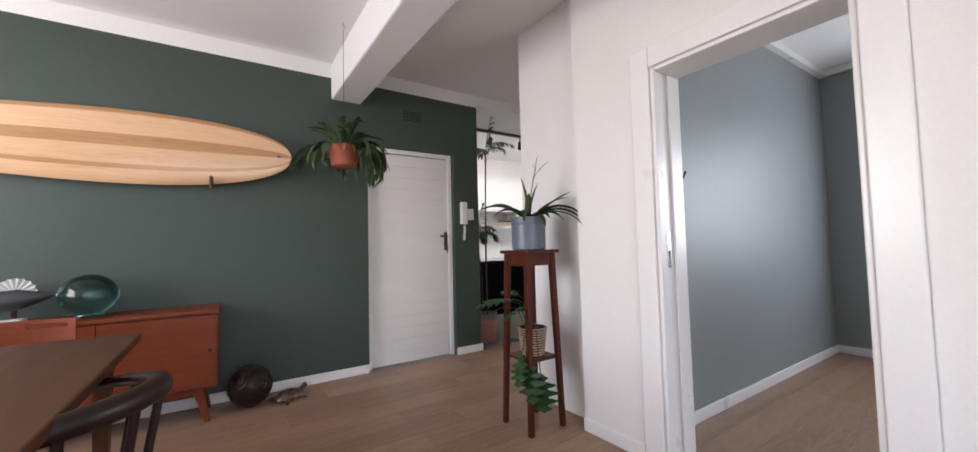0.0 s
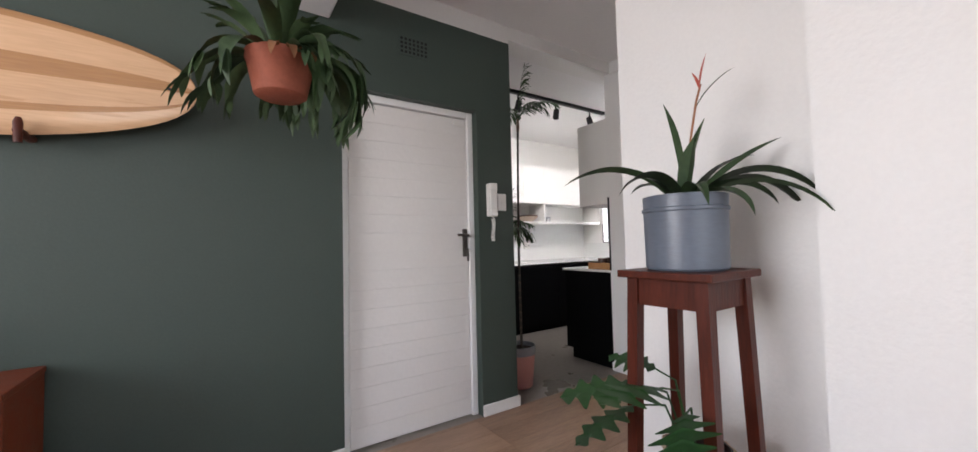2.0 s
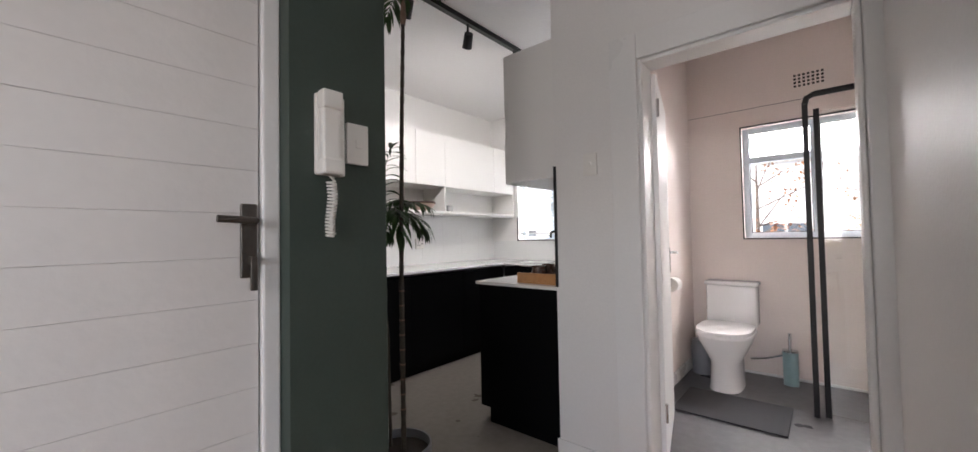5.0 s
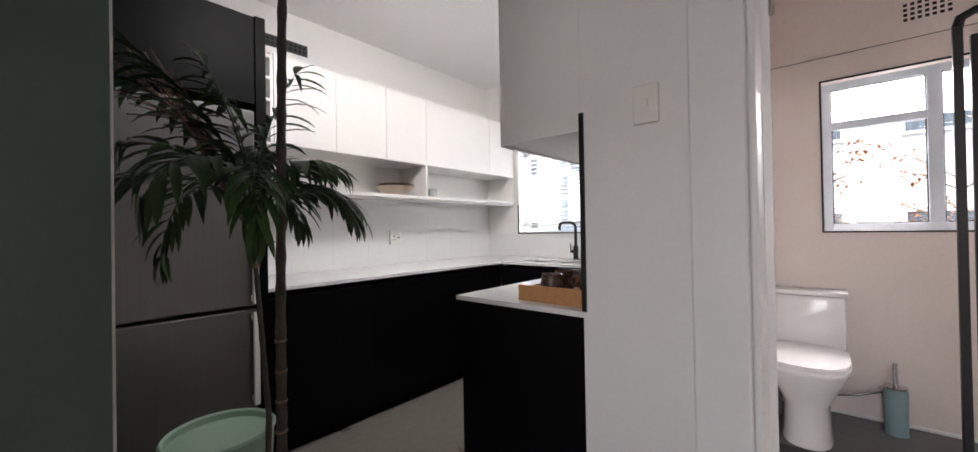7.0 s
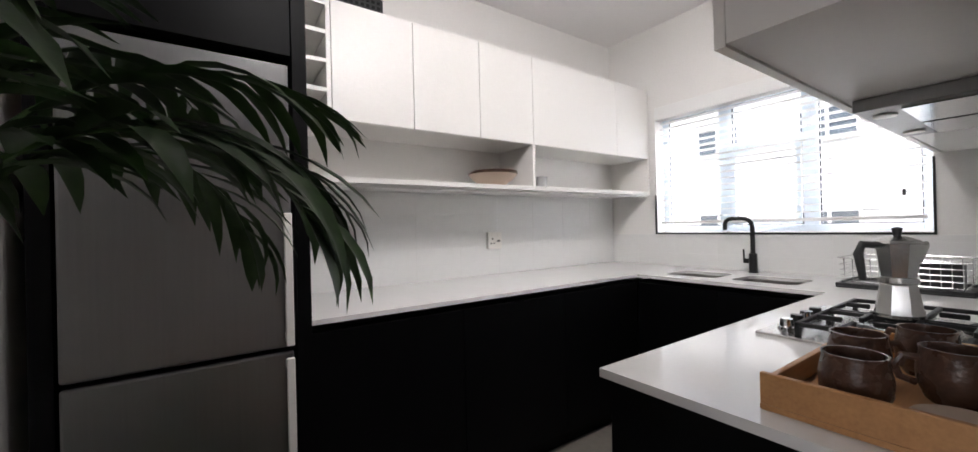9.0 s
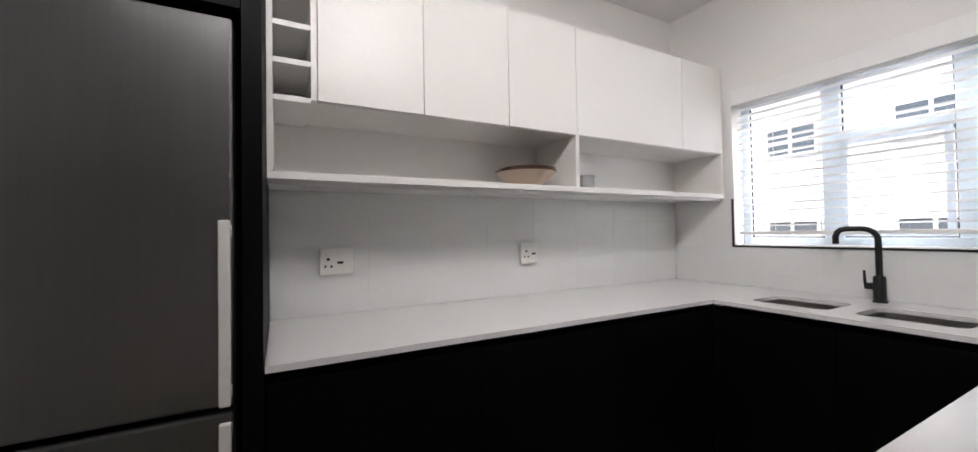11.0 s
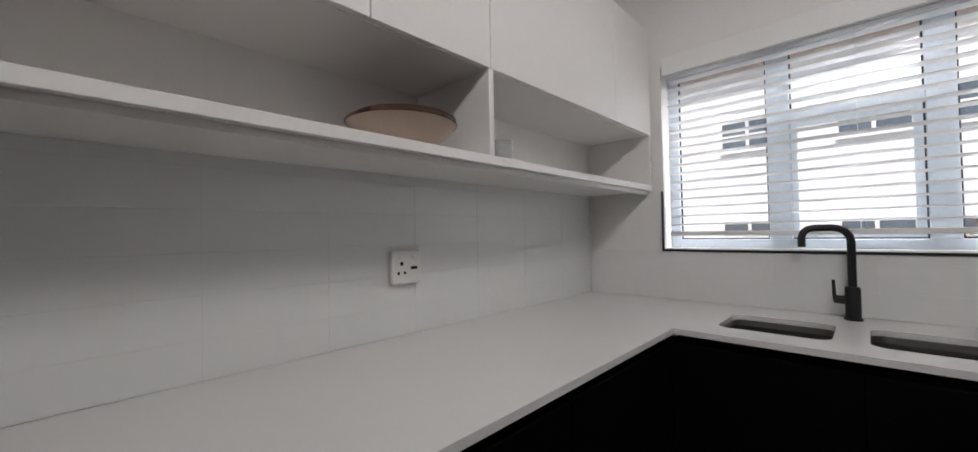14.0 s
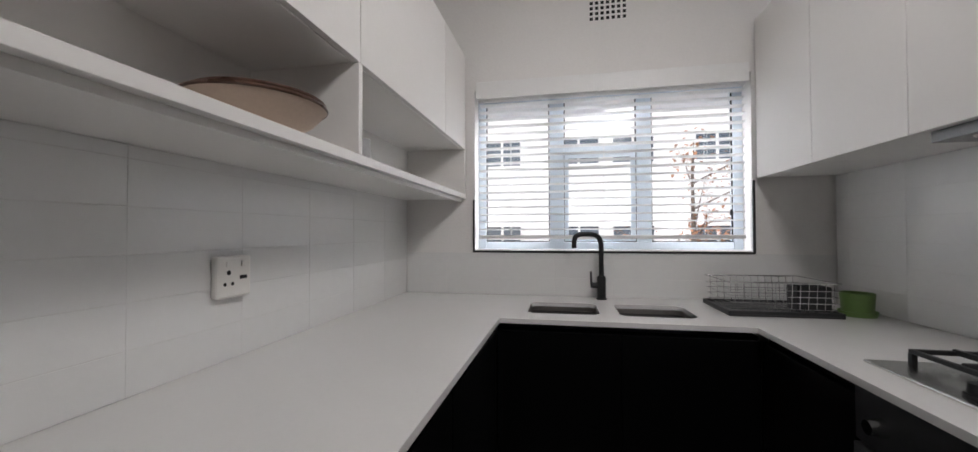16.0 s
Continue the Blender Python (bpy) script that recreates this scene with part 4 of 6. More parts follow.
tray = thing("serving_tray", "pale wooden tray holding brown mugs", "tray")
AX0, AX1, AY0, AY1 = 2.945, 3.42, 3.525, 3.80
part("base", box(AX0, AY0, TOP + 0.001, AX1, AY1, TOP + 0.010), TRAYWOOD, tray)
for d in ((AX0, AY0, TOP + 0.0101, AX0 + 0.011, AY1, TOP + 0.062), (AX1 - 0.011, AY0, TOP + 0.0101, AX1, AY1, TOP + 0.062), (AX0 + 0.0111, AY0, TOP + 0.0101, AX1 - 0.0111, AY0 + 0.011, TOP + 0.05), (AX0 + 0.0111, AY1 - 0.011, TOP + 0.0101, AX1 - 0.0111, AY1, TOP + 0.05)):
    part("side", box(*d, 0.002), TRAYWOOD, tray)


def mug(x, y, turn):
    m = thing("mug", "rounded brown stoneware mug on the wooden tray", "mug", "mugs on the tray", at=(x, y, TOP + 0.0105))
    m.rotation_euler = (0, 0, turn)
    part("body", lathe([(0, 0), (0.03, 0), (0.036, 0.006), (0.045, 0.03), (0.046, 0.055), (0.041, 0.082), (0.042, 0.09), (0.0385, 0.09), (0.0375, 0.08), (0.042, 0.055), (0.04, 0.03), (0.03, 0.008), (0, 0.008)], 28), STONEWARE, m, smooth=True)
    part("handle", tube([(0.043, 0, 0.07), (0.062, 0, 0.072), (0.072, 0, 0.055), (0.066, 0, 0.035), (0.046, 0, 0.028)], 0.006, 8), STONEWARE, m, smooth=True)


for x, y, a in ((3.035, 3.70, 0.6), (3.18, 3.61, 2.0), (3.19, 3.73, -0.8), (3.32, 3.66, 1.1)):
    mug(x, y, a)
sc = thing("saucer", "pale round saucer on the tray", "saucer")
part("plate", lathe([(0, 0), (0.03, 0), (0.055, 0.010), (0.056, 0.013), (0.03, 0.005), (0, 0.004)], 28, (3.07, 3.59, TOP + 0.0105)), BOWLCLAY, sc, smooth=True)

moka = thing("moka_pot", "faceted aluminium stovetop coffee pot with a black handle", "coffee pot", at=(3.69, 3.76, TOP + 0.05))
moka.rotation_euler = (0, 0, radians(128))
part("boiler", lathe([(0, 0), (0.046, 0), (0.05, 0.01), (0.038, 0.085), (0.036, 0.09), (0.04, 0.094)], 8), ALU, moka)
part("collar", lathe([(0.0, 0.09), (0.041, 0.092), (0.041, 0.105), (0, 0.106)], 24), ALU, moka, smooth=True)
part("jug", lathe([(0, 0.1), (0.036, 0.105), (0.048, 0.195), (0.045, 0.195), (0.03, 0.11), (0, 0.11)], 8), ALU, moka)
part("spout", tube([(-0.03, 0, 0.15), (-0.055, 0, 0.19), (-0.064, 0, 0.197)], [0.02, 0.012, 0.004], 8), ALU, moka)
part("lid", lathe([(0.049, 0.196), (0.046, 0.203), (0.015, 0.215), (0, 0.216)], 8), ALU, moka)
part("lid_knob", lathe([(0, 0.215), (0.008, 0.216), (0.011, 0.236), (0, 0.24)], 12), RUBBER, moka, smooth=True)
part("handle", tube([(0.04, 0.01, 0.19), (0.085, 0.02, 0.195), (0.095, 0.022, 0.17), (0.085, 0.02, 0.10)], [0.010, 0.010, 0.011, 0.008], 8), RUBBER, moka, "black plastic handle", True)


def bowl(x, y, z, r, h, mat, label):
    b = thing("bowl", label, "bowl", "stacked bowls in the niche")
    part("rim", lathe([(r - 0.007, h), (r - 0.006, h + 0.004), (r, h + 0.004), (r + 0.002, h), (r - 0.001, h - 0.004)], 40, (x, y, z)), STONEWARE, b, "dark brown glazed rim", True)
    part("shell", lathe([(0, 0), (r * 0.35, 0), (r * 0.42, 0.004), (r * 0.8, h * 0.55), (r, h), (r - 0.006, h + 0.001), (r * 0.78, h * 0.6), (r * 0.38, 0.012), (0, 0.01)], 40, (x, y, z)), mat, b, smooth=True)


bowl(3.565, 5.44, UZ0 + 0.0265, 0.148, 0.075, BOWLCLAY, "wide shallow cream ceramic bowl on the open shelf")
bowl(3.575, 5.44, UZ0 + 0.046, 0.138, 0.068, STONEWARE, "dark brown bowl nested in a cream bowl")
pitcher = thing("creamer", "small grey ceramic creamer on the open shelf", "jug")
part("body", lathe([(0, 0), (0.032, 0), (0.036, 0.03), (0.033, 0.06), (0.036, 0.068), (0.033, 0.068), (0.03, 0.03), (0, 0.01)], 24, (3.89, 5.37, UZ0 + 0.0265)), GREYCLAY, pitcher, smooth=True)
part("lip", tube([(3.92, 5.37, UZ0 + 0.082), (3.94, 5.37, UZ0 + 0.094)], [0.012, 0.005], 8), GREYCLAY, pitcher, smooth=True)

# ---- bathroom ----
toilet = thing("toilet", "white close-coupled toilet with the lid down", "toilet", at=(4.93, 2.975, 0))
bm = bmesh.new()
rings = []
for z, hw, x0, x1 in ((0.0, 0.11, -0.62, -0.22), (0.03, 0.105, -0.61, -0.22), (0.2, 0.10, -0.60, -0.2), (0.3, 0.15, -0.65, -0.16), (0.37, 0.18, -0.69, -0.14), (0.40, 0.185, -0.70, -0.14)):
    ring = []
    for k in range(28):
        a = 2 * math.pi * k / 28
        c, sn = math.cos(a), math.sin(a)
        e = 0.75 if c < 0 else 0.45
        ring.append(bm.verts.new(((x0 + x1) / 2 + (x1 - x0) / 2 * math.copysign(abs(c) ** e, c), hw * math.copysign(abs(sn) ** 0.8, sn), z)))
    rings.append(ring)
for a, b in zip(rings, rings[1:]):
    for k in range(28):
        bm.faces.new((a[k], a[(k + 1) % 28], b[(k + 1) % 28], b[k]))
bm.faces.new(rings[0]), bm.faces.new(rings[-1])
part("pan", bm, PORCELAIN, toilet, smooth=True)
for nm, z0, z1, g in (("seat", 0.402, 0.42, 0.0), ("lid", 0.4215, 0.447, -0.004)):
    bm = bmesh.new()
    lo_r, hi_r = [], []
    for k in range(36):
        a = 2 * math.pi * k / 36
        c, sn = math.cos(a), math.sin(a)
        e = 0.8 if c < 0 else 0.3
        p = (-0.445 + (0.265 + g) * math.copysign(abs(c) ** e, c), (0.19 + g) * math.copysign(abs(sn) ** 0.75, sn))
        lo_r.append(bm.verts.new((*p, z0)))
        hi_r.append(bm.verts.new((p[0] * 1.0, p[1], z1)))
    for k in range(36):
        bm.faces.new((lo_r[k], lo_r[(k + 1) % 36], hi_r[(k + 1) % 36], hi_r[k]))
    bm.faces.new(lo_r)
    top = bm.faces.new(hi_r)
    bmesh.ops.bevel(bm, geom=list(top.edges), offset=0.006, segments=2, affect="EDGES")
    part(nm, bm, PORCELAIN, toilet)
part("cistern", box(-0.18, -0.18, 0.405, -0.005, 0.18, 0.735, 0.02), PORCELAIN, toilet, smooth=True)
part("cistern_lid", box(-0.19, -0.19, 0.736, -0.003, 0.19, 0.765, 0.008), PORCELAIN, toilet, smooth=True)
part("flush_button", lathe([(0.02, 0), (0.02, 0.006), (0, 0.007)], 16, (-0.1, 0, 0.765)), CHROME, toilet, smooth=True)
part("valve", tube([(-0.01, -0.33, 0.2), (-0.06, -0.33, 0.2), (-0.07, -0.32, 0.2), (-0.11, -0.22, 0.17), (-0.15, -0.12, 0.16)], [0.02, 0.016, 0.008, 0.008, 0.008], 10), CHROME, toilet, "metal cistern valve and hose", True)
binn = thing("pedal_bin", "grey plastic bathroom bin beside the toilet", "bin")
part("body", lathe([(0, 0), (0.08, 0), (0.09, 0.2), (0.085, 0.25)], 24, (4.72, 3.185, 0)), BINGREY, binn, smooth=True)
part("lid", lathe([(0.086, 0.251), (0.08, 0.27), (0, 0.285)], 24, (4.72, 3.185, 0)), BINGREY, binn, smooth=True)
brush = thing("toilet_brush", "toilet brush in a pale teal holder", "toilet brush")
part("holder", lathe([(0, 0), (0.048, 0), (0.05, 0.25), (0.046, 0.25), (0.044, 0.01), (0, 0.01)], 24, (4.80, 2.60, 0)), TEALPOT, brush, smooth=True)
part("cap", lathe([(0.05, 0.251), (0.05, 0.262), (0, 0.266)], 24, (4.80, 2.60, 0)), CHROME, brush, smooth=True)
part("handle", tube([(4.80, 2.60, 0.264), (4.80, 2.60, 0.39)], 0.011, 10), CHROME, brush, smooth=True)
mat_ob = tagged(link("bath_mat", box(3.80, 2.56, 0.001, 4.27, 3.18, 0.014, 0.004), MATGREY), "dark grey woven bath mat on the floor", "mat")
roll = thing("toilet_roll", "white toilet roll on a wall holder", "toilet roll")
part("paper", tube([(4.02, 3.225, 0.80), (4.12, 3.225, 0.80)], 0.05, 20), PLASTIC, roll, smooth=True)
part("holder", tube([(4.0, 3.296, 0.83), (4.0, 3.225, 0.83), (4.0, 3.225, 0.80), (4.14, 3.225, 0.80)], 0.006, 8), CHROME, roll, smooth=True)
shower = thing("shower_screen", "black framed glass shower screen in the bathroom", "shower screen")
part("post", box(4.225, 2.425, 0.0, 4.25, 2.455, 1.98, 0.003), BLACK, shower)
part("post", box(4.26, 2.37, 0.0, 4.285, 2.40, 1.95, 0.003), BLACK, shower)
part("rail", tube([(4.237, 2.44, 1.98), (4.237, 2.43, 2.02), (4.237, 2.39, 2.04), (4.237, 1.51, 2.04)], 0.018, 10), BLACK, shower, smooth=True)
sg = part("pane", box(4.268, 1.52, 0.02, 4.276, 2.369, 1.93), SHOWERGLASS, shower)
sg.visible_shadow = False
tagged(link("tile_line_bathroom", boxes((4.936, 1.5, 2.205, 4.9402, 3.29, 2.208)), RUBBER), "thin dark line along the bathroom plaster", "trim", kind="structure")

# ---- living room ----
intercom = thing("intercom", "white intercom handset with a coiled cord on the green wall", "intercom", at=(0.0, 0, -0.035))
part("base", box(1.508, G - 0.022, 1.382, 1.592, G - 0.001, 1.608, 0.006), PLASTIC, intercom)
hs = part("handset", boxes((1.512, G - 0.052, 1.380, 1.562, G - 0.0225, 1.610), (1.508, G - 0.062, 1.560, 1.566, G - 0.0225, 1.610), (1.508, G - 0.062, 1.380, 1.566, G - 0.0225, 1.425), bevel=0.007), PLASTIC, intercom)
coil = [(1.545 + 0.012 * math.cos(a * 0.9) + 0.004 * math.sin(a * 0.05), G - 0.028 + 0.012 * math.sin(a * 0.9), 1.365 - 0.0013 * a) for a in range(0, 118)]
part("cord", tube([(1.535, G - 0.03, 1.382)] + coil + [(1.555, G - 0.02, 1.220), (1.56, G - 0.012, 1.382)], 0.003, 5), PLASTIC, intercom, smooth=True)
switch_plate("light_switch", "white light switch beside the intercom", 1.602, G - 0.014, 1.39, 1.672, G - 0.0005, 1.51, (1.628, G - 0.018, 1.437, 1.646, G - 0.0141, 1.461))

# surfboard, lying edge up against the wall on two pegs
board = thing("surfboard", "long pale wooden surfboard with cedar stripes hung on the green wall", "surfboard")
BX_TIP, BX_TAIL, BZC = -0.105, -2.85, 1.852


def half_width(s):
    """s runs from the nose (0) to the tail (1)."""
    return 0.252 * (math.sin(math.pi * min(1, s ** 0.64)) ** 0.68 if s < 0.999 else 0.0)


def board_strip(v0, v1, mat, name):
    """One lengthwise strip of the board's deck and belly between two shares of its width."""
    bm = bmesh.new()
    rows = []
    ns, nv = 48, 4
    for i in range(ns + 1):
        s = 0.5 - 0.5 * math.cos(math.pi * (0.001 + 0.998 * i / ns))
        x = BX_TIP + (BX_TAIL - BX_TIP) * s
        hw = half_width(s)
        th = 0.034 * min(1, (4 * s) ** 0.6, (4 * (1 - s)) ** 0.6)
        rock = 0.05 * max(0, 0.3 - s) ** 2 / 0.09
        zc = BZC - 0.03 * s
        front, back = [], []
        for k in range(nv + 1):
            v = v0 + (v1 - v0) * k / nv
            bulge = max(0.0, 1 - abs(v) ** 2.6) ** 0.5
            y = G - 0.075 - rock
            front.append(bm.verts.new((x, y - th * bulge, zc + hw * v)))
            back.append(bm.verts.new((x, y + 0.7 * th * bulge, zc + hw * v)))
        rows.append((front, back))
    for (f0, b0), (f1, b1) in zip(rows, rows[1:]):
        for k in range(nv):
            bm.faces.new((f0[k], f0[k + 1], f1[k + 1], f1[k]))
            bm.faces.new((b0[k + 1], b0[k], b1[k], b1[k + 1]))
    part(name, bm, mat, board, smooth=True)


for v0, v1, m_ in ((-1, -0.62, BALSA), (-0.62, -0.50, CEDAR), (-0.50, -0.02, BALSA), (-0.02, 0.30, CEDAR), (0.30, 0.86, BALSA), (0.86, 1.0, CEDAR)):
    board_strip(v0, v1, m_, "strip")
part("leash_plug", tube([(-0.205, G - 0.128, 1.86), (-0.18, G - 0.128, 1.853)], 0.006, 8), RUBBER, board)
for x in (-0.63, -2.2):
    pg = thing("surfboard_peg", "wooden peg bracket holding the surfboard", "bracket", "surfboard pegs")
    part("peg", tube([(x, G, 1.615), (x, G - 0.10, 1.615), (x, G - 0.135, 1.62)], [0.016, 0.016, 0.014], 12), MAHOG, pg, smooth=True)
    part("lip", tube([(x, G - 0.128, 1.575), (x, G - 0.13, 1.65), (x, G - 0.128, 1.668)], [0.012, 0.014, 0.008], 10), MAHOG, pg, smooth=True)

# sideboard
SBX0, SBX1, SBY0, SBY1 = -2.35, -0.578, 3.03, 3.405
side = thing("sideboard", "mid-century teak sideboard on splayed legs", "sideboard")
part("top", box(SBX0, SBY0 - 0.005, 0.712, SBX1 + 0.005, SBY1, 0.735, 0.003), TEAK, side)
part("body", box(SBX0, SBY0 + 0.022, 0.225, SBX1, SBY1, 0.711), TEAK, side)
for i in range(3):
    a = SBX0 + 0.012 + i * 0.585
    dr = part("door", box(a, SBY0 + 0.002, 0.235, a + 0.581, SBY0 + 0.0215, 0.70, 0.001), TEAK, side)
    part("finger_hole", tube([(a + 0.545, SBY0 + 0.0025, 0.47), (a + 0.545, SBY0 + 0.001, 0.47)], 0.013, 16), HOLESHADE, dr)
part("base_rail", box(SBX0 + 0.08, SBY0 + 0.035, 0.185, SBX1 - 0.08, SBY0 + 0.06, 0.224), TEAK, side)
for sx in (SBX0 + 0.15, SBX1 - 0.11):
    for sy in (SBY0 + 0.07, SBY1 - 0.06):
        k = 1 if sx > -1.4 else -1
        part("leg", taper(bmesh.new(), (sx, sy, 0.224), (sx + 0.055 * k, sy + (-0.02 if sy < 3.2 else 0.02), 0), 0.03, 0.014), TEAK, side)

globe = thing("glass_float", "green blown glass globe standing on the sideboard", "glass globe")
part("globe", lathe([(0.045, 0.0), (0.07, 0.008)] + [(0.138 * math.cos(a), 0.135 + 0.125 * math.sin(a)) for a in [radians(-62 + 8 * i) for i in range(19)]] + [(0, 0.262)], 40, (-1.235, 3.2, 0.736)), GREENGLASS, globe, smooth=True)
orn = tagged(link("boat_ornament", lathe([(0.001, -0.24), (0.03, -0.2), (0.06, -0.05), (0.058, 0.1), (0.025, 0.2), (0.001, 0.25)], 16), RUBBER, smooth=True), "dark carved ornament with white marks on the sideboard", "ornament")
orn.matrix_world = pose(-1.62, 3.2, 0.86, 0, 84, 0)
st = thing("ornament_stand", "small white and wooden stand under the ornament", "stand")
part("foot", box(-1.72, 3.14, 0.736, -1.50, 3.26, 0.758, 0.006), GLOSS, st)
part("post", tube([(-1.62, 3.2, 0.757), (-1.62, 3.2, 0.815)], 0.012, 10), MAHOG, st, smooth=True)
fan = thing("shell_ornament", "white fan-shaped shell ornament on the sideboard", "ornament")
bm = bmesh.new()
c0 = bm.verts.new((-1.56, 3.27, 0.90))
arc = [bm.verts.new((-1.56 + (0.085 + 0.006 * (k % 2)) * math.cos(radians(-20 + 10 * k)), 3.27 + 0.012 * (k % 2), 0.90 + (0.085 + 0.006 * (k % 2)) * math.sin(radians(-20 + 10 * k)))) for k in range(21)]
for a, b in zip(arc, arc[1:]):
    bm.faces.new((c0, a, b))
bmesh.ops.solidify(bm, geom=bm.faces[:], thickness=0.006)
part("fan", bm, GLOSS, fan)
part("stalk", tube([(-1.56, 3.27, 0.736), (-1.56, 3.27, 0.90)], 0.012, 8), MAHOG, fan)

# dining table and chairs
table = thing("dining_table", "dark walnut dining table with a satin top", "table")
part("tabletop", box(-1.85, 0.55, 0.715, -0.865, 2.265, 0.75, 0.006), WALNUT, table)
part("apron", boxes((-1.78, 0.63, 0.64, -0.95, 0.655, 0.714), (-1.78, 2.135, 0.64, -0.95, 2.16, 0.714), (-1.78, 0.655, 0.64, -1.755, 2.135, 0.714), (-0.975, 0.655, 0.64, -0.95, 2.135, 0.714)), WALNUT, table)
for x in (-1.76, -0.97):
    for y in (0.66, 2.13):
        part("leg", taper(bmesh.new(), (x, y, 0.714), (x, y, 0), 0.03, 0.02), WALNUT, table)


def bow_chair(m, mat, label):
    """A bow-back armchair: a bent rail on posts round a round-cornered seat; it faces +x."""
    c = thing("dining_chair", label, "chair", "chairs round the table")
    part("seat", box(-0.23, -0.23, 0.43, 0.22, 0.23, 0.46, 0.012), mat, c)
    rail = []
    for k in range(15):
        a = radians(90 + 180 * k / 14)
        rail.append((0.27 * math.cos(a) + 0.02, 0.27 * math.sin(a), 0.695 + 0.03 * max(0, -math.cos(a))))
    rail = [(0.17, 0.25, 0.68)] + rail + [(0.17, -0.25, 0.68)]
    bm = tube(rail, [0.014] + [0.018 + 0.016 * math.sin(math.pi * k / 14) for k in range(15)] + [0.014], 12)
    part("backrest", bm, mat, c, smooth=True)
    for a in (105, 145, 180, 215, 255):
        x, y = 0.27 * math.cos(radians(a)) + 0.02, 0.27 * math.sin(radians(a))
        part("spindle", tube([(x * 0.85, y * 0.85, 0.455), (x, y, 0.70)], 0.012, 10), mat, c, smooth=True)
    for x, y in ((-0.18, -0.18), (-0.18, 0.18), (0.17, -0.19), (0.17, 0.19)):
        part("leg", tube([(x, y, 0.435), (x * 1.15, y * 1.15, 0)], [0.019, 0.013], 10), mat, c, smooth=True)
    c.matrix_world = m
    return c


bow_chair(pose(-0.96, 1.36, 0, 0, 0, 150), DARKWOOD, "dark stained bow-back wooden chair tucked at the table")


def slot_chair(m):
    """A chair with a bent plywood backrest that has a long grip slot; it faces -y."""
    c = thing("dining_chair", "orange-brown plywood chair with a slotted backrest behind the table", "chair", "chairs round the table")
    part("seat", box(-0.21, -0.2, 0.43, 0.21, 0.2, 0.455, 0.01), TEAK, c)

    def bent(x0, x1, z0, z1):
        bm = bmesh.new()
        rows = []
        for k in range(13):
            x = x0 + (x1 - x0) * k / 12
            y = 0.24 - 0.9 * x * x
            rows.append([bm.verts.new((x, y + dy, z)) for dy, z in ((0, z0), (0.014, z0), (0.014, z1), (0, z1))])
        for a, b in zip(rows, rows[1:]):
            for k in range(4):
                bm.faces.new((a[k], a[(k + 1) % 4], b[(k + 1) % 4], b[k]))
        bm.faces.new(rows[0]), bm.faces.new(rows[-1])
        return bm

    for x0, x1, z0, z1 in ((-0.24, 0.24, 0.70, 0.765), (-0.24, 0.24, 0.785, 0.805), (-0.24, 0.06, 0.7655, 0.7845), (0.21, 0.24, 0.7655, 0.7845)):
        part("backrest", bent(x0, x1, z0, z1), TEAK, c, "orange-brown satin plywood backrest")
    for x in (-0.18, 0.18):
        part("back_post", tube([(x, 0.19, 0.44), (x, 0.235, 0.72)], 0.012, 10), TEAK, c, smooth=True)
        for y in (-0.17, 0.17):
            part("leg", tube([(x, y, 0.432), (x * 1.15, y * 1.15, 0)], [0.018, 0.012], 10), TEAK, c, smooth=True)
    c.matrix_world = m


slot_chair(pose(-1.40, 2.42, 0))

# floor ornaments
ball = thing("woven_ball", "dark woven ball on the floor beside the sideboard", "ornament")
part("core", lathe([(0, 0)] + [(0.135 * math.cos(radians(a)), 0.14 + 0.14 * math.sin(radians(a))) for a in range(-80, 81, 10)] + [(0, 0.28)], 24, (-0.385, 3.20, 0)), DARKWOOD, ball, smooth=True)
for k in range(14):
    ax = Vector((random.uniform(-1, 1), random.uniform(-1, 1), random.uniform(-1, 1))).normalized()
    u_ = ax.orthogonal().normalized()
    v_ = ax.cross(u_)
    part("strand", tube([Vector((-0.385, 3.20, 0.146)) + 0.139 * (u_ * math.cos(radians(20 * i)) + v_ * math.sin(radians(20 * i))) for i in range(18)], 0.006, 6, closed=True), DARKWOOD, ball, smooth=True)
bm = bmesh.new()
lathe([(0.001, 0.02), (0.085, 0.022), (0.08, 0.04), (0.05, 0.068), (0.0, 0.08)], 18, bm=bm)
bmesh.ops.transform(bm, matrix=Matrix.Diagonal((1.25, 0.9, 1, 1)), verts=bm.verts)
tube([(0.09, 0, 0.03), (0.13, 0, 0.05), (0.155, 0, 0.06), (0.172, 0, 0.058)], [0.016, 0.018, 0.022, 0.008], 10, bm)
for x, y in ((0.07, 0.075), (0.07, -0.075), (-0.07, 0.07), (-0.07, -0.07)):
    tube([(x * 0.8, y * 0.8, 0.03), (x * 1.3, y * 1.3, 0.008)], [0.016, 0.012], 8, bm)
turtle = tagged(link("turtle_ornament", bm, STONEWARE, smooth=True), "small carved stone turtle ornament on the floor", "ornament")
turtle.matrix_world = pose(-0.14, 3.17, -0.002, 0, 0, 35)

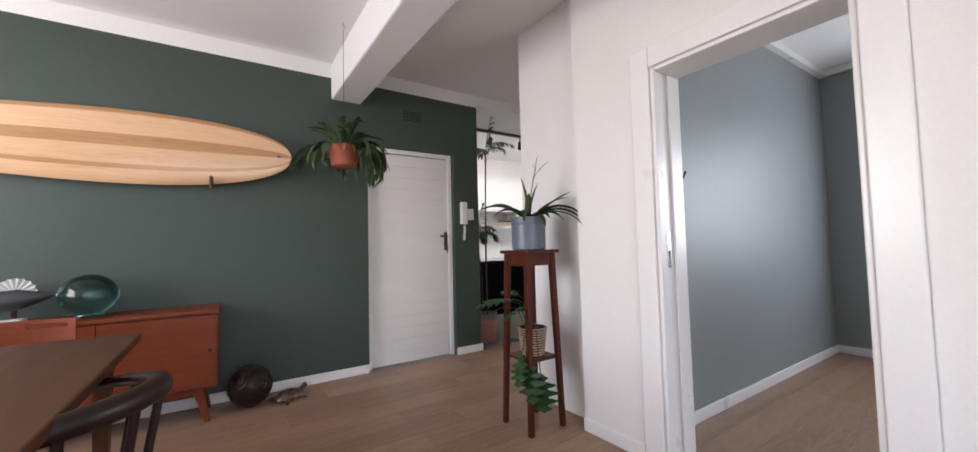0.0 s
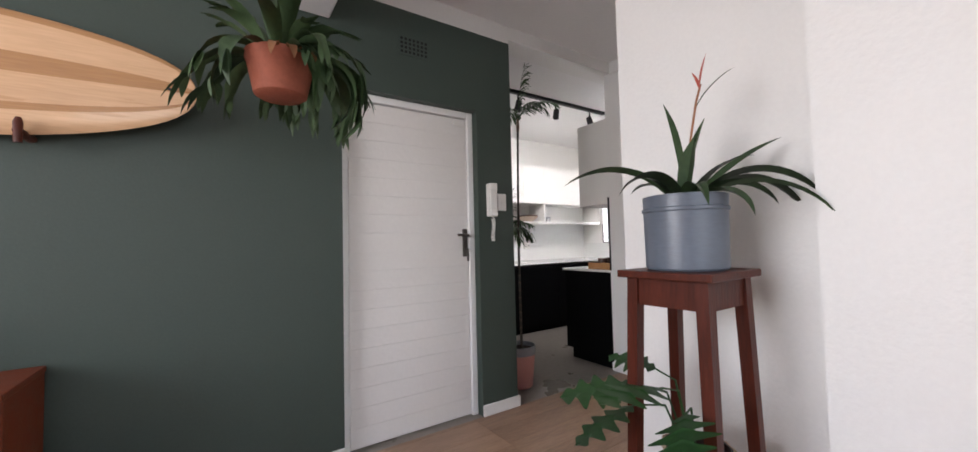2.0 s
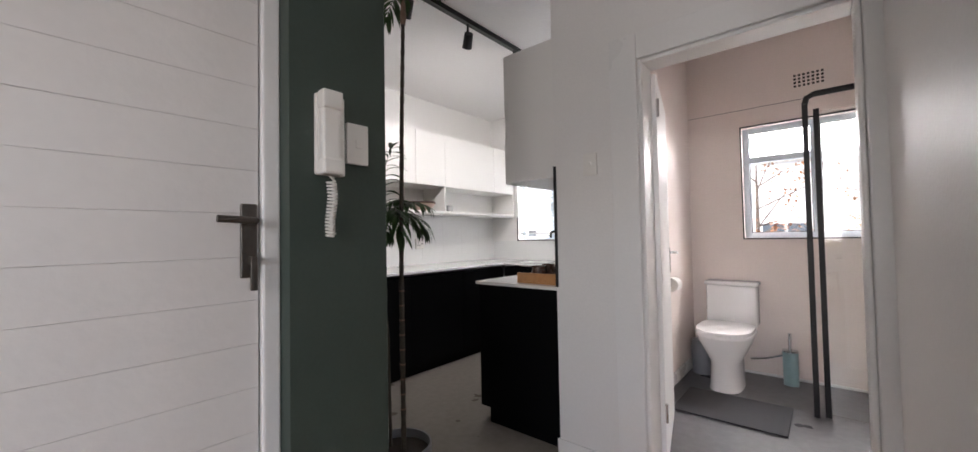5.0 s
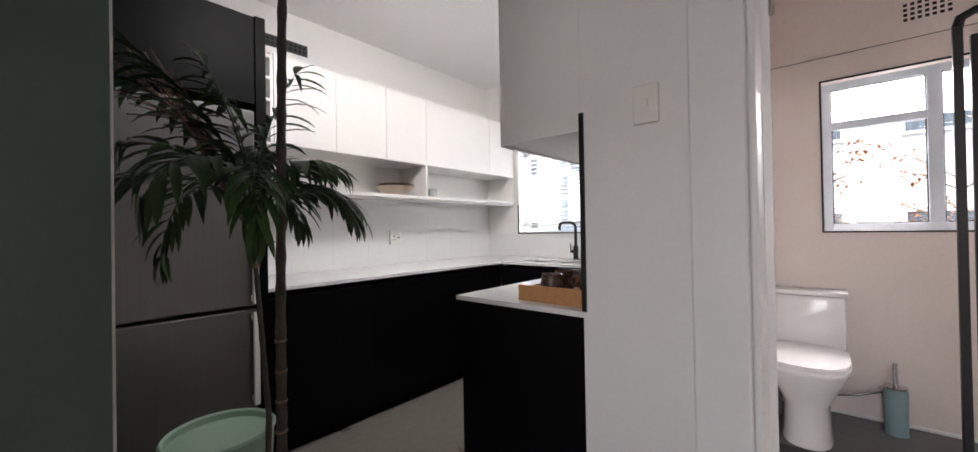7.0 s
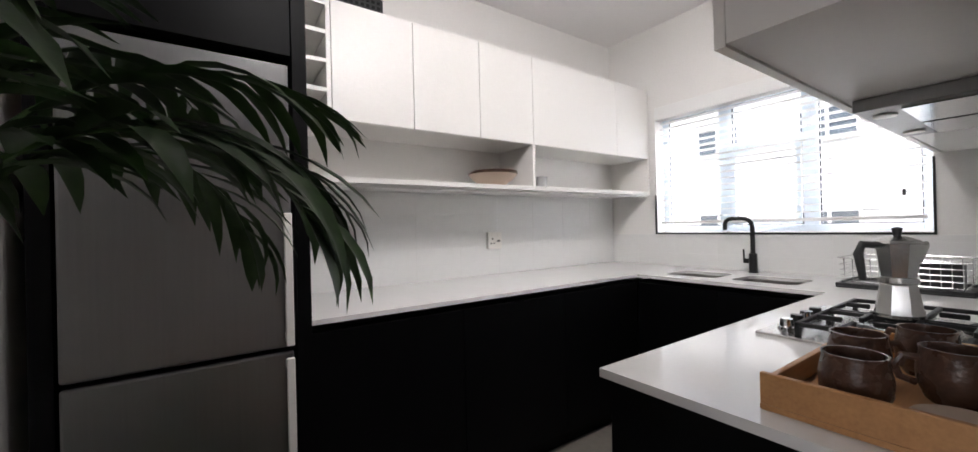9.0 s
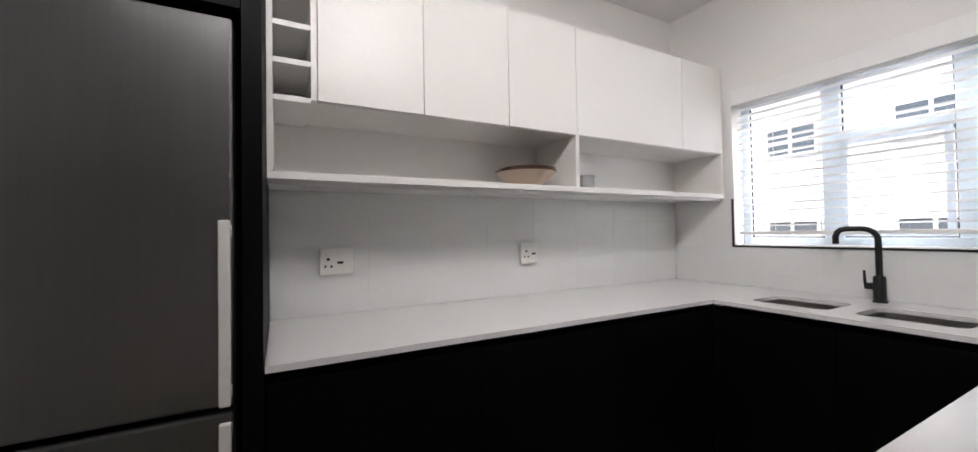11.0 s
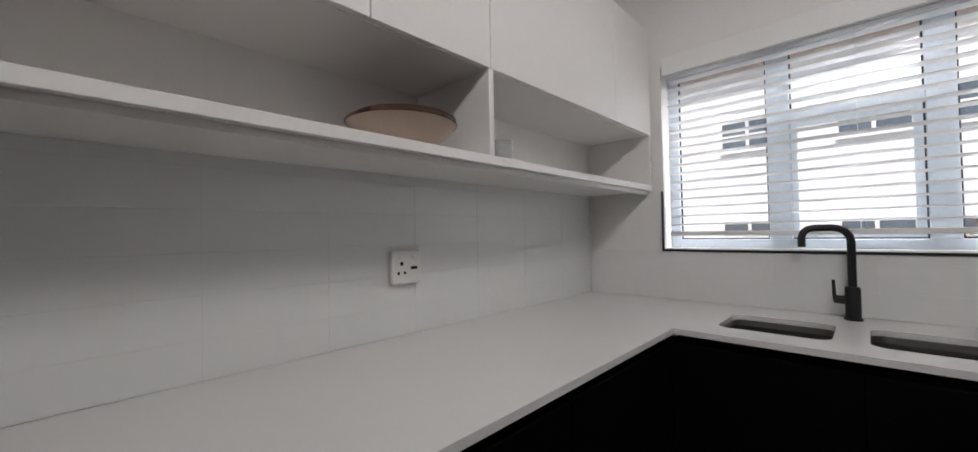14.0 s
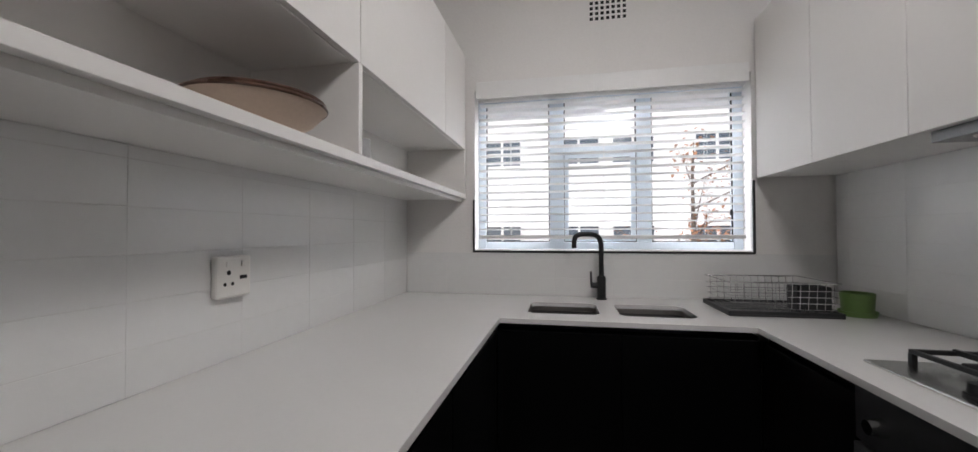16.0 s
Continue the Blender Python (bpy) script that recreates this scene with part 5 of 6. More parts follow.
# ---- plants ----
# plant stand
PX, PY = 1.060, 1.757
stand = thing("plant_stand", "tall mahogany plant stand with a lower shelf", "plant stand")
part("top", box(PX - 0.133, PY - 0.133, 1.06, PX + 0.133, PY + 0.133, 1.08, 0.003), MAHOG, stand)
for d in ((PX - 0.08, PY - 0.108, 0.985, PX + 0.08, PY - 0.092, 1.059), (PX - 0.08, PY + 0.092, 0.985, PX + 0.08, PY + 0.108, 1.059), (PX - 0.108, PY - 0.08, 0.985, PX - 0.092, PY + 0.08, 1.059), (PX + 0.092, PY - 0.08, 0.985, PX + 0.108, PY + 0.08, 1.059)):
    part("apron", box(*d), MAHOG, stand)
for sx in (-1, 1):
    for sy in (-1, 1):
        part("leg", taper(bmesh.new(), (PX + sx * 0.097, PY + sy * 0.097, 1.0595), (PX + sx * 0.125, PY + sy * 0.125, 0), 0.0165, 0.0135), MAHOG, stand)
part("shelf", box(PX - 0.112, PY - 0.112, 0.41, PX + 0.112, PY + 0.112, 0.427, 0.002), MAHOG, stand)

brom = thing("strap_leaf_plant", "strap-leaved plant in a blue-grey pot on the stand", "potted plant")
part("pot", lathe([(0, 0), (0.100, 0), (0.1055, 0.006), (0.108, 0.158), (0.112, 0.161), (0.112, 0.168), (0.108, 0.171), (0.109, 0.203), (0.103, 0.205), (0.100, 0.16), (0, 0.158)], 44, (PX, PY, 1.081)), BLUEPOT, brom, "blue-grey glazed cylinder pot", True)
part("soil", lathe([(0, 0.162), (0.0995, 0.1605)], 24, (PX, PY, 1.081)), SOIL, brom)
# outer leaves: heading, length, start pitch, bend
leaf_specs = [(2.5, 0.37, 1.0, 1.65), (3.1, 0.30, 1.0, 1.9), (2.1, 0.30, 1.05, 1.2), (3.9, 0.24, 1.0, 2.2), (4.6, 0.22, 0.9, 2.3), (-0.75, 0.40, 0.95, 1.9), (-0.5, 0.44, 0.85, 2.0),
              (-0.95, 0.40, 0.75, 1.9), (-0.2, 0.36, 0.95, 0.9), (-0.6, 0.34, 0.85, 0.45), (0.3, 0.30, 0.9, 1.6), (1.2, 0.28, 1.0, 1.5), (5.4, 0.26, 1.0, 2.1)]
rb = random.Random(5)
for h, ln, pt, dr in leaf_specs:
    bm = bmesh.new()
    ribbon(bm, (PX + 0.015 * math.cos(h), PY + 0.015 * math.sin(h), 1.245), h, ln, rb.uniform(0.042, 0.054), pt, dr, 14, 0.24, belly=0.3, twist=rb.uniform(-0.5, 0.5))
    part("leaf", bm, STRAP, brom, smooth=True)
for h, ln, pt, w in ((2.3, 0.31, 1.52, 0.05), (-0.6, 0.27, 1.40, 0.045), (4.2, 0.2, 1.35, 0.05)):
    bm = bmesh.new()
    ribbon(bm, (PX, PY, 1.245), h, ln, w, pt, 0.2, 10, 0.3, tip=0.06, belly=0.6)
    part("leaf", bm, FERN, brom, smooth=True)
part("flower_stalk", tube([(PX, PY, 1.25), (PX + 0.012, PY - 0.012, 1.40), (PX + 0.032, PY - 0.03, 1.55), (PX + 0.042, PY - 0.04, 1.60)], [0.004, 0.0035, 0.0035, 0.003], 6), DRIED, brom, "thin pinkish flower stalk", True)
for h, ln, pt, dr, z in ((-0.8, 0.10, 1.4, 0.1, 1.59), (2.4, 0.06, 1.3, 0.2, 1.58)):
    bm = bmesh.new()
    ribbon(bm, (PX + 0.040, PY - 0.038, z), h, ln, 0.02, pt, dr, 5, 0.2)
    part("bract", bm, PETAL, brom, smooth=True)
bm = bmesh.new()
ribbon(bm, (PX + 0.03, PY - 0.028, 1.53), -0.75, 0.16, 0.016, 1.05, 0.6, 6, 0.2)
part("bract", bm, STRAP, brom, smooth=True)

# woven basket with a split-leaf plant on the lower shelf
bask = thing("split_leaf_plant", "split-leaved plant in a pale woven basket on the lower shelf", "potted plant")
BKX, BKY = PX + 0.005, PY - 0.005
bmk = part("basket", lathe([(0, 0), (0.062, 0), (0.085, 0.17), (0.08, 0.17), (0.06, 0.01), (0, 0.01)], 28, (BKX, BKY, 0.4275)), DARKWOOD, bask, smooth=True)
for i in range(11):
    z = 0.008 + i * 0.0158
    r = 0.0625 + 0.0225 * z / 0.17 + 0.003
    part("weave", tube([(BKX + (r + 0.0035 * math.cos(14 * a + math.pi * i)) * math.cos(a), BKY + (r + 0.0035 * math.cos(14 * a + math.pi * i)) * math.sin(a), 0.4275 + z) for a in [2 * math.pi * k / 56 for k in range(56)]], 0.0048, 5, closed=True), WICKER, bmk, smooth=True)


def lobed_leaf(parent, base, heading, pitch, size, mat, roll=0.0):
    """A deeply lobed leaf blade with a stalk."""
    bm = bmesh.new()
    mid, out = [], []
    n = 54
    for i in range(n + 1):
        s = i / n
        w = math.sin(math.pi * min(1, s * 0.92 + 0.08)) ** 0.7 * (0.34 + 0.17 * math.cos(2 * math.pi * 4.5 * s)) * size
        mid.append(Vector((s * size, 0, -0.22 * size * s * s)))
        out.append((w, s))
    left = [bm.verts.new(m_ + Vector((0.10 * size, w, -0.10 * w))) for m_, (w, s) in zip(mid, out)]
    right = [bm.verts.new(m_ + Vector((0.10 * size, -w, -0.10 * w))) for m_, (w, s) in zip(mid, out)]
    ctr = [bm.verts.new(m_) for m_ in mid]
    for i in range(n):
        bm.faces.new((ctr[i], ctr[i + 1], left[i + 1], left[i]))
        bm.faces.new((ctr[i + 1], ctr[i], right[i], right[i + 1]))
    m = Matrix.Translation(base) @ Matrix.Rotation(heading, 4, "Z") @ Matrix.Rotation(-pitch, 4, "Y") @ Matrix.Rotation(roll, 4, "X")
    bmesh.ops.transform(bm, matrix=m, verts=bm.verts)
    part("leaf", bm, mat, parent, smooth=True)


for h, r_, dz, pt, sz in ((3.9, 0.165, -0.16, -1.1, 0.20), (4.25, 0.17, -0.22, -1.35, 0.20), (3.6, 0.17, -0.12, -0.9, 0.16), (3.5, 0.15, 0.16, -0.1, 0.17), (3.0, 0.13, 0.20, 0.2, 0.19), (2.4, 0.15, 0.18, 0.0, 0.20), (2.75, 0.19, 0.15, -0.25, 0.17), (1.9, 0.10, 0.21, 0.3, 0.13)):
    tipp = (BKX + r_ * math.cos(h), BKY + r_ * math.sin(h), 0.5775 + dz)
    part("stalk", tube([(BKX, BKY, 0.5), (BKX + 0.5 * r_ * math.cos(h), BKY + 0.5 * r_ * math.sin(h), 0.5775 + max(dz, 0.03) * 0.8 + 0.02), tipp], 0.003, 5), PHILO, bask, smooth=True)
    lobed_leaf(bask, tipp, h, pt, sz, PHILO, random.uniform(-0.5, 0.5))

# hanging staghorn
HPX, HPY, HPZ = 0.158, 2.70, 1.695
hang = thing("hanging_plant", "staghorn fern in a terracotta pot hanging from the ceiling", "hanging plant")
part("pot", lathe([(0, 0), (0.07, 0), (0.085, 0.01), (0.108, 0.12), (0.112, 0.125), (0.112, 0.15), (0.104, 0.15), (0.1, 0.125), (0, 0.12)], 36, (HPX, HPY, HPZ)), TERRA, hang, "worn terracotta pot", True)
part("wire", tube([(HPX, HPY, HPZ + 0.14), (HPX, HPY, 2.70), (HPX + 0.008, HPY, 2.72), (HPX, HPY, 2.76)], 0.0018, 5), RUBBER, hang)
part("hook", tube([(HPX, HPY, 2.759), (HPX, HPY, 2.735), (HPX + 0.012, HPY, 2.722), (HPX + 0.018, HPY, 2.735)], 0.003, 6), CHROME, hang)
rs = random.Random(7)
for k in range(60):
    h = rs.uniform(0, 2 * math.pi)
    bm = bmesh.new()
    kind = rs.random()
    if kind < 0.30:      # hanging antlers below the rim
        ln, pt, dr = rs.uniform(0.20, 0.30), rs.uniform(-0.2, 0.5), rs.uniform(1.3, 2.0)
    elif kind < 0.55:    # upright young fronds
        ln, pt, dr = rs.uniform(0.14, 0.23), rs.uniform(0.8, 1.4), rs.uniform(0.3, 1.4)
    else:                # arching fronds
        ln, pt, dr = rs.uniform(0.22, 0.34), rs.uniform(0.3, 0.9), rs.uniform(1.0, 2.2)
    if k % 6 == 0:       # the heavy side towards the door
        h, ln, pt, dr = rs.uniform(-0.6, 0.7), rs.uniform(0.28, 0.34), rs.uniform(0.3, 0.6), rs.uniform(1.7, 2.3)
    st_ = (HPX + 0.05 * math.cos(h), HPY + 0.05 * math.sin(h), HPZ + 0.135)
    w = rs.uniform(0.05, 0.08)
    ang = pt - dr
    end = ribbon(bm, st_, h, ln, w, pt, dr, 10, 0.18, tip=0.5, belly=0.75, twist=rs.uniform(-0.4, 0.4))
    back = Vector((math.cos(h) * math.cos(ang), math.sin(h) * math.cos(ang), math.sin(ang)))
    for dh in (-0.5, -0.15, 0.2, 0.55):
        ribbon(bm, end - 0.05 * back, h + dh + rs.uniform(-0.1, 0.1), ln * rs.uniform(0.26, 0.46), w * 0.5, ang + rs.uniform(-0.1, 0.3), rs.uniform(-0.2, 0.9), 5, 0.12, tip=0.08, belly=0.3)
    part("leaf", bm, FERN, hang, smooth=True)
for k in range(3):
    bm = bmesh.new()
    ribbon(bm, (HPX + 0.03 * k - 0.02, HPY - 0.1, HPZ + 0.14), -1.9 + 0.4 * k, 0.13, 0.03, 0.1, 1.8, 6, 0.1)
    part("leaf", bm, DRIED, hang, "dried brown leaf", True)

# palm
palm = thing("palm", "tall slender palm in a pink pot at the kitchen entrance", "palm")
QX, QY = 2.0, 3.72
part("pot", lathe([(0, 0), (0.095, 0), (0.105, 0.01), (0.128, 0.26), (0.122, 0.26), (0.1, 0.25), (0, 0.25)], 32, (QX, QY, 0)), PINKPOT, palm, "matt pink pot", True)
part("pot_rim", lathe([(0.128, 0.261), (0.132, 0.262), (0.134, 0.33), (0.126, 0.33), (0.122, 0.262)], 32, (QX, QY, 0)), BINGREY, palm, "dark grey pot rim", True)
part("soil", lathe([(0, 0.30), (0.125, 0.295)], 20, (QX, QY, 0)), SOIL, palm)
CROWN = (2.038, 3.91, 1.16)
STEMS = [[(QX + 0.015, QY - 0.015, 0.29), (QX + 0.02, QY - 0.005, 1.0), (QX + 0.03, QY - 0.005, 1.6), (QX + 0.05, QY, 2.18)],
         [(QX + 0.005, QY + 0.06, 0.29), (QX + 0.045, QY + 0.13, 0.75), (QX + 0.04, QY + 0.185, 1.09)]]


def smooth_line(pts, n):
    """Points along a line with small kinks at the leaf scars."""
    P = [Vector(p) for p in pts]
    out = []
    for i in range(n + 1):
        u = i / n * (len(P) - 1)
        k = min(int(u), len(P) - 2)
        out.append(P[k].lerp(P[k + 1], u - k))
    return out


for s_, rad in zip(STEMS, (0.0105, 0.0072)):
    n = int((s_[-1][2] - 0.29) / 0.025)
    line = smooth_line(s_, n)
    part("stem", tube(line, [rad * (1.12 if i % 3 == 0 else 0.95) * (1 - 0.25 * i / n) for i in range(n + 1)], 9), STEM, palm, smooth=True)


def frond(parent, base, heading, length, pitch, droop, leaflets, leaf_len, rs, start=0.2):
    """A feather-shaped palm leaf: a bent midrib with two rows of drooping leaflets."""
    bm = bmesh.new()
    p, ang = Vector(base), pitch
    n = leaflets
    pts = []
    for i in range(n + 1):
        pts.append((p.copy(), ang))
        d = Vector((math.cos(heading) * math.cos(ang), math.sin(heading) * math.cos(ang), math.sin(ang)))
        p += d * (length / n)
        ang -= droop / n
    tube([q for q, a in pts], [0.0035 * (1 - 0.7 * i / n) for i in range(n + 1)], 5, bm)
    for i, (q, a) in enumerate(pts):
        s = i / n
        if s < start:
            continue
        ll = leaf_len * (0.55 + 0.6 * math.sin(math.pi * min(1.0, (s - 0.1) * 0.95))) * rs.uniform(0.8, 1.12)
        for sd in (-1, 1):
            out = heading + sd * (1.05 - 0.6 * s) + rs.uniform(-0.14, 0.14)
            ribbon(bm, q, out, ll, 0.018 * (0.75 + 0.45 * math.sin(math.pi * s)) * rs.uniform(0.85, 1.15), a * 0.55 - 0.05 + rs.uniform(-0.15, 0.15), rs.uniform(0.6, 1.5), 5, 0.16, belly=0.42, twist=rs.uniform(-0.5, 0.5))
    for sd in (-0.35, 0.35):
        ribbon(bm, pts[-1][0], heading + sd, leaf_len * 0.75, 0.024, pts[-1][1], 0.5, 4, 0.14)
    for v in bm.verts:  # leaves press against the wall beside the fridge
        if v.co.x < 1.80:
            v.co.x = 1.80 - 0.02 * math.tanh((1.80 - v.co.x) / 0.1)
    part("frond", bm, LEAF, parent, smooth=True)


rs = random.Random(11)
top1 = Vector(STEMS[0][-1])
part("crown_shaft", tube(smooth_line([(QX + 0.04, QY + 0.185, 1.085), (QX + 0.039, QY + 0.188, 1.12), CROWN], 8), [0.0085, 0.0105, 0.0115, 0.012, 0.012, 0.0125, 0.012, 0.011, 0.009], 10), SHAFT, palm, "pinkish fibrous shaft below the leaves", True)
part("crown_shaft", tube([top1 - Vector((0.002, 0, 0.09)), top1 - Vector((0, 0, 0.05)), top1 + Vector((0, 0, 0.02))], [0.010, 0.014, 0.008], 10), SHAFT, palm, smooth=True)
for k in range(9):
    a = 0.25 + 0.085 * k
    p0 = Vector(STEMS[0][0]).lerp(Vector(STEMS[0][1]), a)
    part("leaf_scar", tube([p0 - Vector((0, 0, 0.002)), p0, p0 + Vector((0, 0, 0.003))], [0.0112, 0.0122, 0.0112], 9), SHAFT, palm, smooth=True)
# tall stem: one upright leaf and a few arching ones
for h, ln, pt, dr in ((-0.5, 0.46, 1.52, 0.2), (0.1, 0.36, 1.35, 1.4), (-0.8, 0.36, 1.2, 1.7), (2.2, 0.34, 1.0, 1.7), (3.4, 0.24, 1.1, 1.8), (5.0, 0.30, 1.0, 1.8), (1.2, 0.32, 1.1, 1.7)):
    frond(palm, top1, h, ln, pt, dr, 13, 0.12, rs)
# low stem
for h, ln, pt, dr in ((0.15, 0.36, 1.45, 2.5), (0.45, 0.40, 1.45, 1.8), (0.8, 0.37, 1.35, 2.5), (1.2, 0.52, 1.45, 1.9), (1.55, 0.52, 1.5, 1.1), (1.9, 0.50, 1.25, 2.9), (2.3, 0.52, 1.45, 1.2), (2.7, 0.50, 1.3, 2.8),
                      (3.3, 0.42, 1.45, 2.1), (3.95, 0.44, 1.35, 2.4), (4.4, 0.42, 1.35, 2.6), (-0.25, 0.31, 1.45, 2.5), (5.0, 0.32, 1.45, 1.8), (0.6, 0.50, 1.53, 0.7), (2.0, 0.46, 1.53, 0.6), (3.0, 0.46, 1.5, 0.9)):
    frond(palm, CROWN, h, ln, pt, dr, 16, 0.12, rs, start=0.3)
bm = bmesh.new()
for k in range(26):
    a = Vector((QX + 0.03, QY + 0.20, 1.17))
    h = rs.uniform(2.0, 2.7)
    b = a + Vector((0.13 * math.cos(h), 0.13 * math.sin(h), 0.27))
    c = b + Vector((rs.uniform(0.03, 0.15) * math.cos(h), rs.uniform(0.03, 0.2) * math.sin(h), rs.uniform(0.0, 0.2)))
    tube([a, b], 0.002, 4, bm)
    tube([b, c], [0.0016, 0.0013], 4, bm)
    for q in range(7):
        p = b.lerp(c, q / 6)
        tube([p - Vector((0, 0, 0.003)), p, p + Vector((0, 0, 0.003))], [0.001, 0.003, 0.001], 5, bm)
part("flower_panicle", bm, SHAFT, palm, "thin dry brown flower sprays")

binm = thing("kitchen_bin", "pale mint green open bin beside the fridge", "bin")
BIN = (2.065, 4.28, 0)
part("shell", lathe([(0, 0), (0.118, 0), (0.144, 0.57), (0.138, 0.57), (0.112, 0.01), (0, 0.01)], 40, BIN), MINT, binm, smooth=True)
part("rim", lathe([(0.145, 0.562), (0.15, 0.568), (0.145, 0.576), (0.138, 0.571)], 40, BIN), MINT, binm, smooth=True)
part("liner", lathe([(0.0, 0.535), (0.08, 0.54), (0.135, 0.552)], 40, BIN), MINT, binm, "pale green lid inside the rim", True)

# ---- outside ----
tagged(link("ground", box(5.2, -400, -3.2, 800, 400, -3.0), ASPHALT), "grey paved ground outside below the windows", "ground", kind="structure")


def facade(name, label, x, y0, y1, z1, wins):
    """A white building with recessed windows and a tiled roof edge."""
    b = thing(name, label, "building")
    part("wall", box(x, y0, -3.0, x + 6, y1, z1), FACADE, b)
    bm = bmesh.new()
    v = [bm.verts.new(c) for c in ((x - 0.4, y0 - 0.4, z1), (x - 0.4, y1 + 0.4, z1), (x + 3, y1 + 0.4, z1 + 1.6), (x + 3, y0 - 0.4, z1 + 1.6), (x + 6.4, y0 - 0.4, z1), (x + 6.4, y1 + 0.4, z1))]
    bm.faces.new((v[0], v[1], v[2], v[3])), bm.faces.new((v[3], v[2], v[5], v[4])), bm.faces.new((v[0], v[3], v[4])), bm.faces.new((v[1], v[5], v[2])), bm.faces.new((v[0], v[4], v[5], v[1]))
    part("roof", bm, ROOFTILE, b)
    n = int((y1 - y0) / 0.3)
    for i in range(n):
        yy = y0 + (i + 0.5) * (y1 - y0) / n
        part("tile_ridge", tube([(x - 0.42, yy, z1 + 0.03), (x + 3, yy, z1 + 1.65)], 0.07, 6), ROOFTILE, b)
    for y, z, w, h in wins:
        wd = part("window", box(x - 0.03, y - w / 2, z, x - 0.001, y + w / 2, z + h), DARKGLASS, b)
        part("frame", boxes((x - 0.06, y - w / 2 - 0.06, z - 0.06, x - 0.002, y - w / 2, z + h + 0.06), (x - 0.06, y + w / 2, z - 0.06, x - 0.002, y + w / 2 + 0.06, z + h + 0.06), (x - 0.06, y - w / 2, z - 0.06, x - 0.002, y + w / 2, z), (x - 0.06, y - w / 2, z + h, x - 0.002, y + w / 2, z + h + 0.06), (x - 0.06, y - 0.03, z, x - 0.031, y + 0.03, z + h), (x - 0.06, y - w / 2, z + h * 0.5 - 0.02, x - 0.031, y + w / 2, z + h * 0.5 + 0.02)), FACADE, wd)


facade("apartment_building", "white rendered apartment house with a red tiled roof outside", 13.0, -6.0, 13.0, 4.75,
       [(y, z, 0.95, 0.62) for z in (2.95, 0.75, -1.6) for y in (-3.4, -1.0, 1.2, 3.1, 4.4, 6.35, 8.6, 10.8)])


def tree(x, y, z0, height, label, seed, mat, count):
    rt = random.Random(seed)
    t = thing("tree", label, "tree")
    bm = tube([(x, y, z0), (x + 0.05, y + 0.05, z0 + height * 0.35), (x - 0.03, y, z0 + height * 0.62), (x + 0.05, y, z0 + height)], [0.10, 0.08, 0.05, 0.012], 9)
    tips = []
    for k in range(26):
        h = rt.uniform(0, 2 * math.pi)
        zz = z0 + height * rt.uniform(0.45, 0.95)
        ln = height * rt.uniform(0.12, 0.25)
        a = Vector((x, y, zz))
        b = a + Vector((math.cos(h) * ln, math.sin(h) * ln, ln * rt.uniform(0.1, 0.7)))
        c = a.lerp(b, 0.5) + Vector((0, 0, 0.05))
        tube([a, c, b], [0.012, 0.008, 0.003], 5, bm)
        tips += [a.lerp(b, rt.uniform(0.35, 1.05)) for _ in range(count)]
    part("trunk", bm, BARK, t, smooth=True)
    bm = bmesh.new()
    for q in tips:
        q = q + Vector([rt.gauss(0, 0.09) for _ in range(3)])
        ribbon(bm, q, rt.uniform(0, 6.28), rt.uniform(0.05, 0.09), 0.045, rt.uniform(-0.8, 0.6), 0.7, 2, 0.1, belly=0.5)
    part("crown", bm, mat, t)


tree(8.2, 3.15, -3.0, 5.2, "slender tree with sparse orange autumn leaves outside", 3, AUTUMN, 60)
tree(9.2, 1.6, -3.0, 5.0, "slender tree with sparse orange autumn leaves outside", 5, AUTUMN, 55)

# ---- pieces of walls and floors ----
def tiled(name, parent_label, cells, thickness, axis):
    """Glazed tiles on a grout bed; each tile is a mesh of its own size class."""
    bed = thing(name, parent_label, "tiles", kind="structure")
    cache = {}
    for (u0, u1, z0, z1) in cells:
        key = (round(u1 - u0, 3), round(z1 - z0, 3))
        g = 0.0005
        if key not in cache:
            w, h = key
            if axis == "y-":
                b = box(g, -thickness, g, w - g, 0, h - g, 0.0007)
            elif axis == "y+":
                b = box(g, 0, g, w - g, thickness, h - g, 0.0007)
            else:
                b = box(-thickness, g, g, 0, w - g, h - g, 0.0007)
            ob = part("tile", b, TILE, bed)
            cache[key] = ob.data
        else:
            ob = new("tile", cache[key])
            ob.parent = bed
        ob.location = {"y-": (u0, 5.655, z0), "y+": (u0, 3.4925, z0), "x": (4.9375, u0, z0)}[axis]
    u0, u1, z0, z1 = min(c[0] for c in cells), max(c[1] for c in cells), min(c[2] for c in cells), max(c[3] for c in cells)
    bedding = {"y-": (u0, 5.6488, z0, u1, 5.6547, z1), "y+": (u0, 3.4928, z0, u1, 3.4977, z1), "x": (4.9323, u0, z0, 4.9372, u1, z1)}[axis]
    part("grout", box(*bedding), GROUT, bed)
    return bed


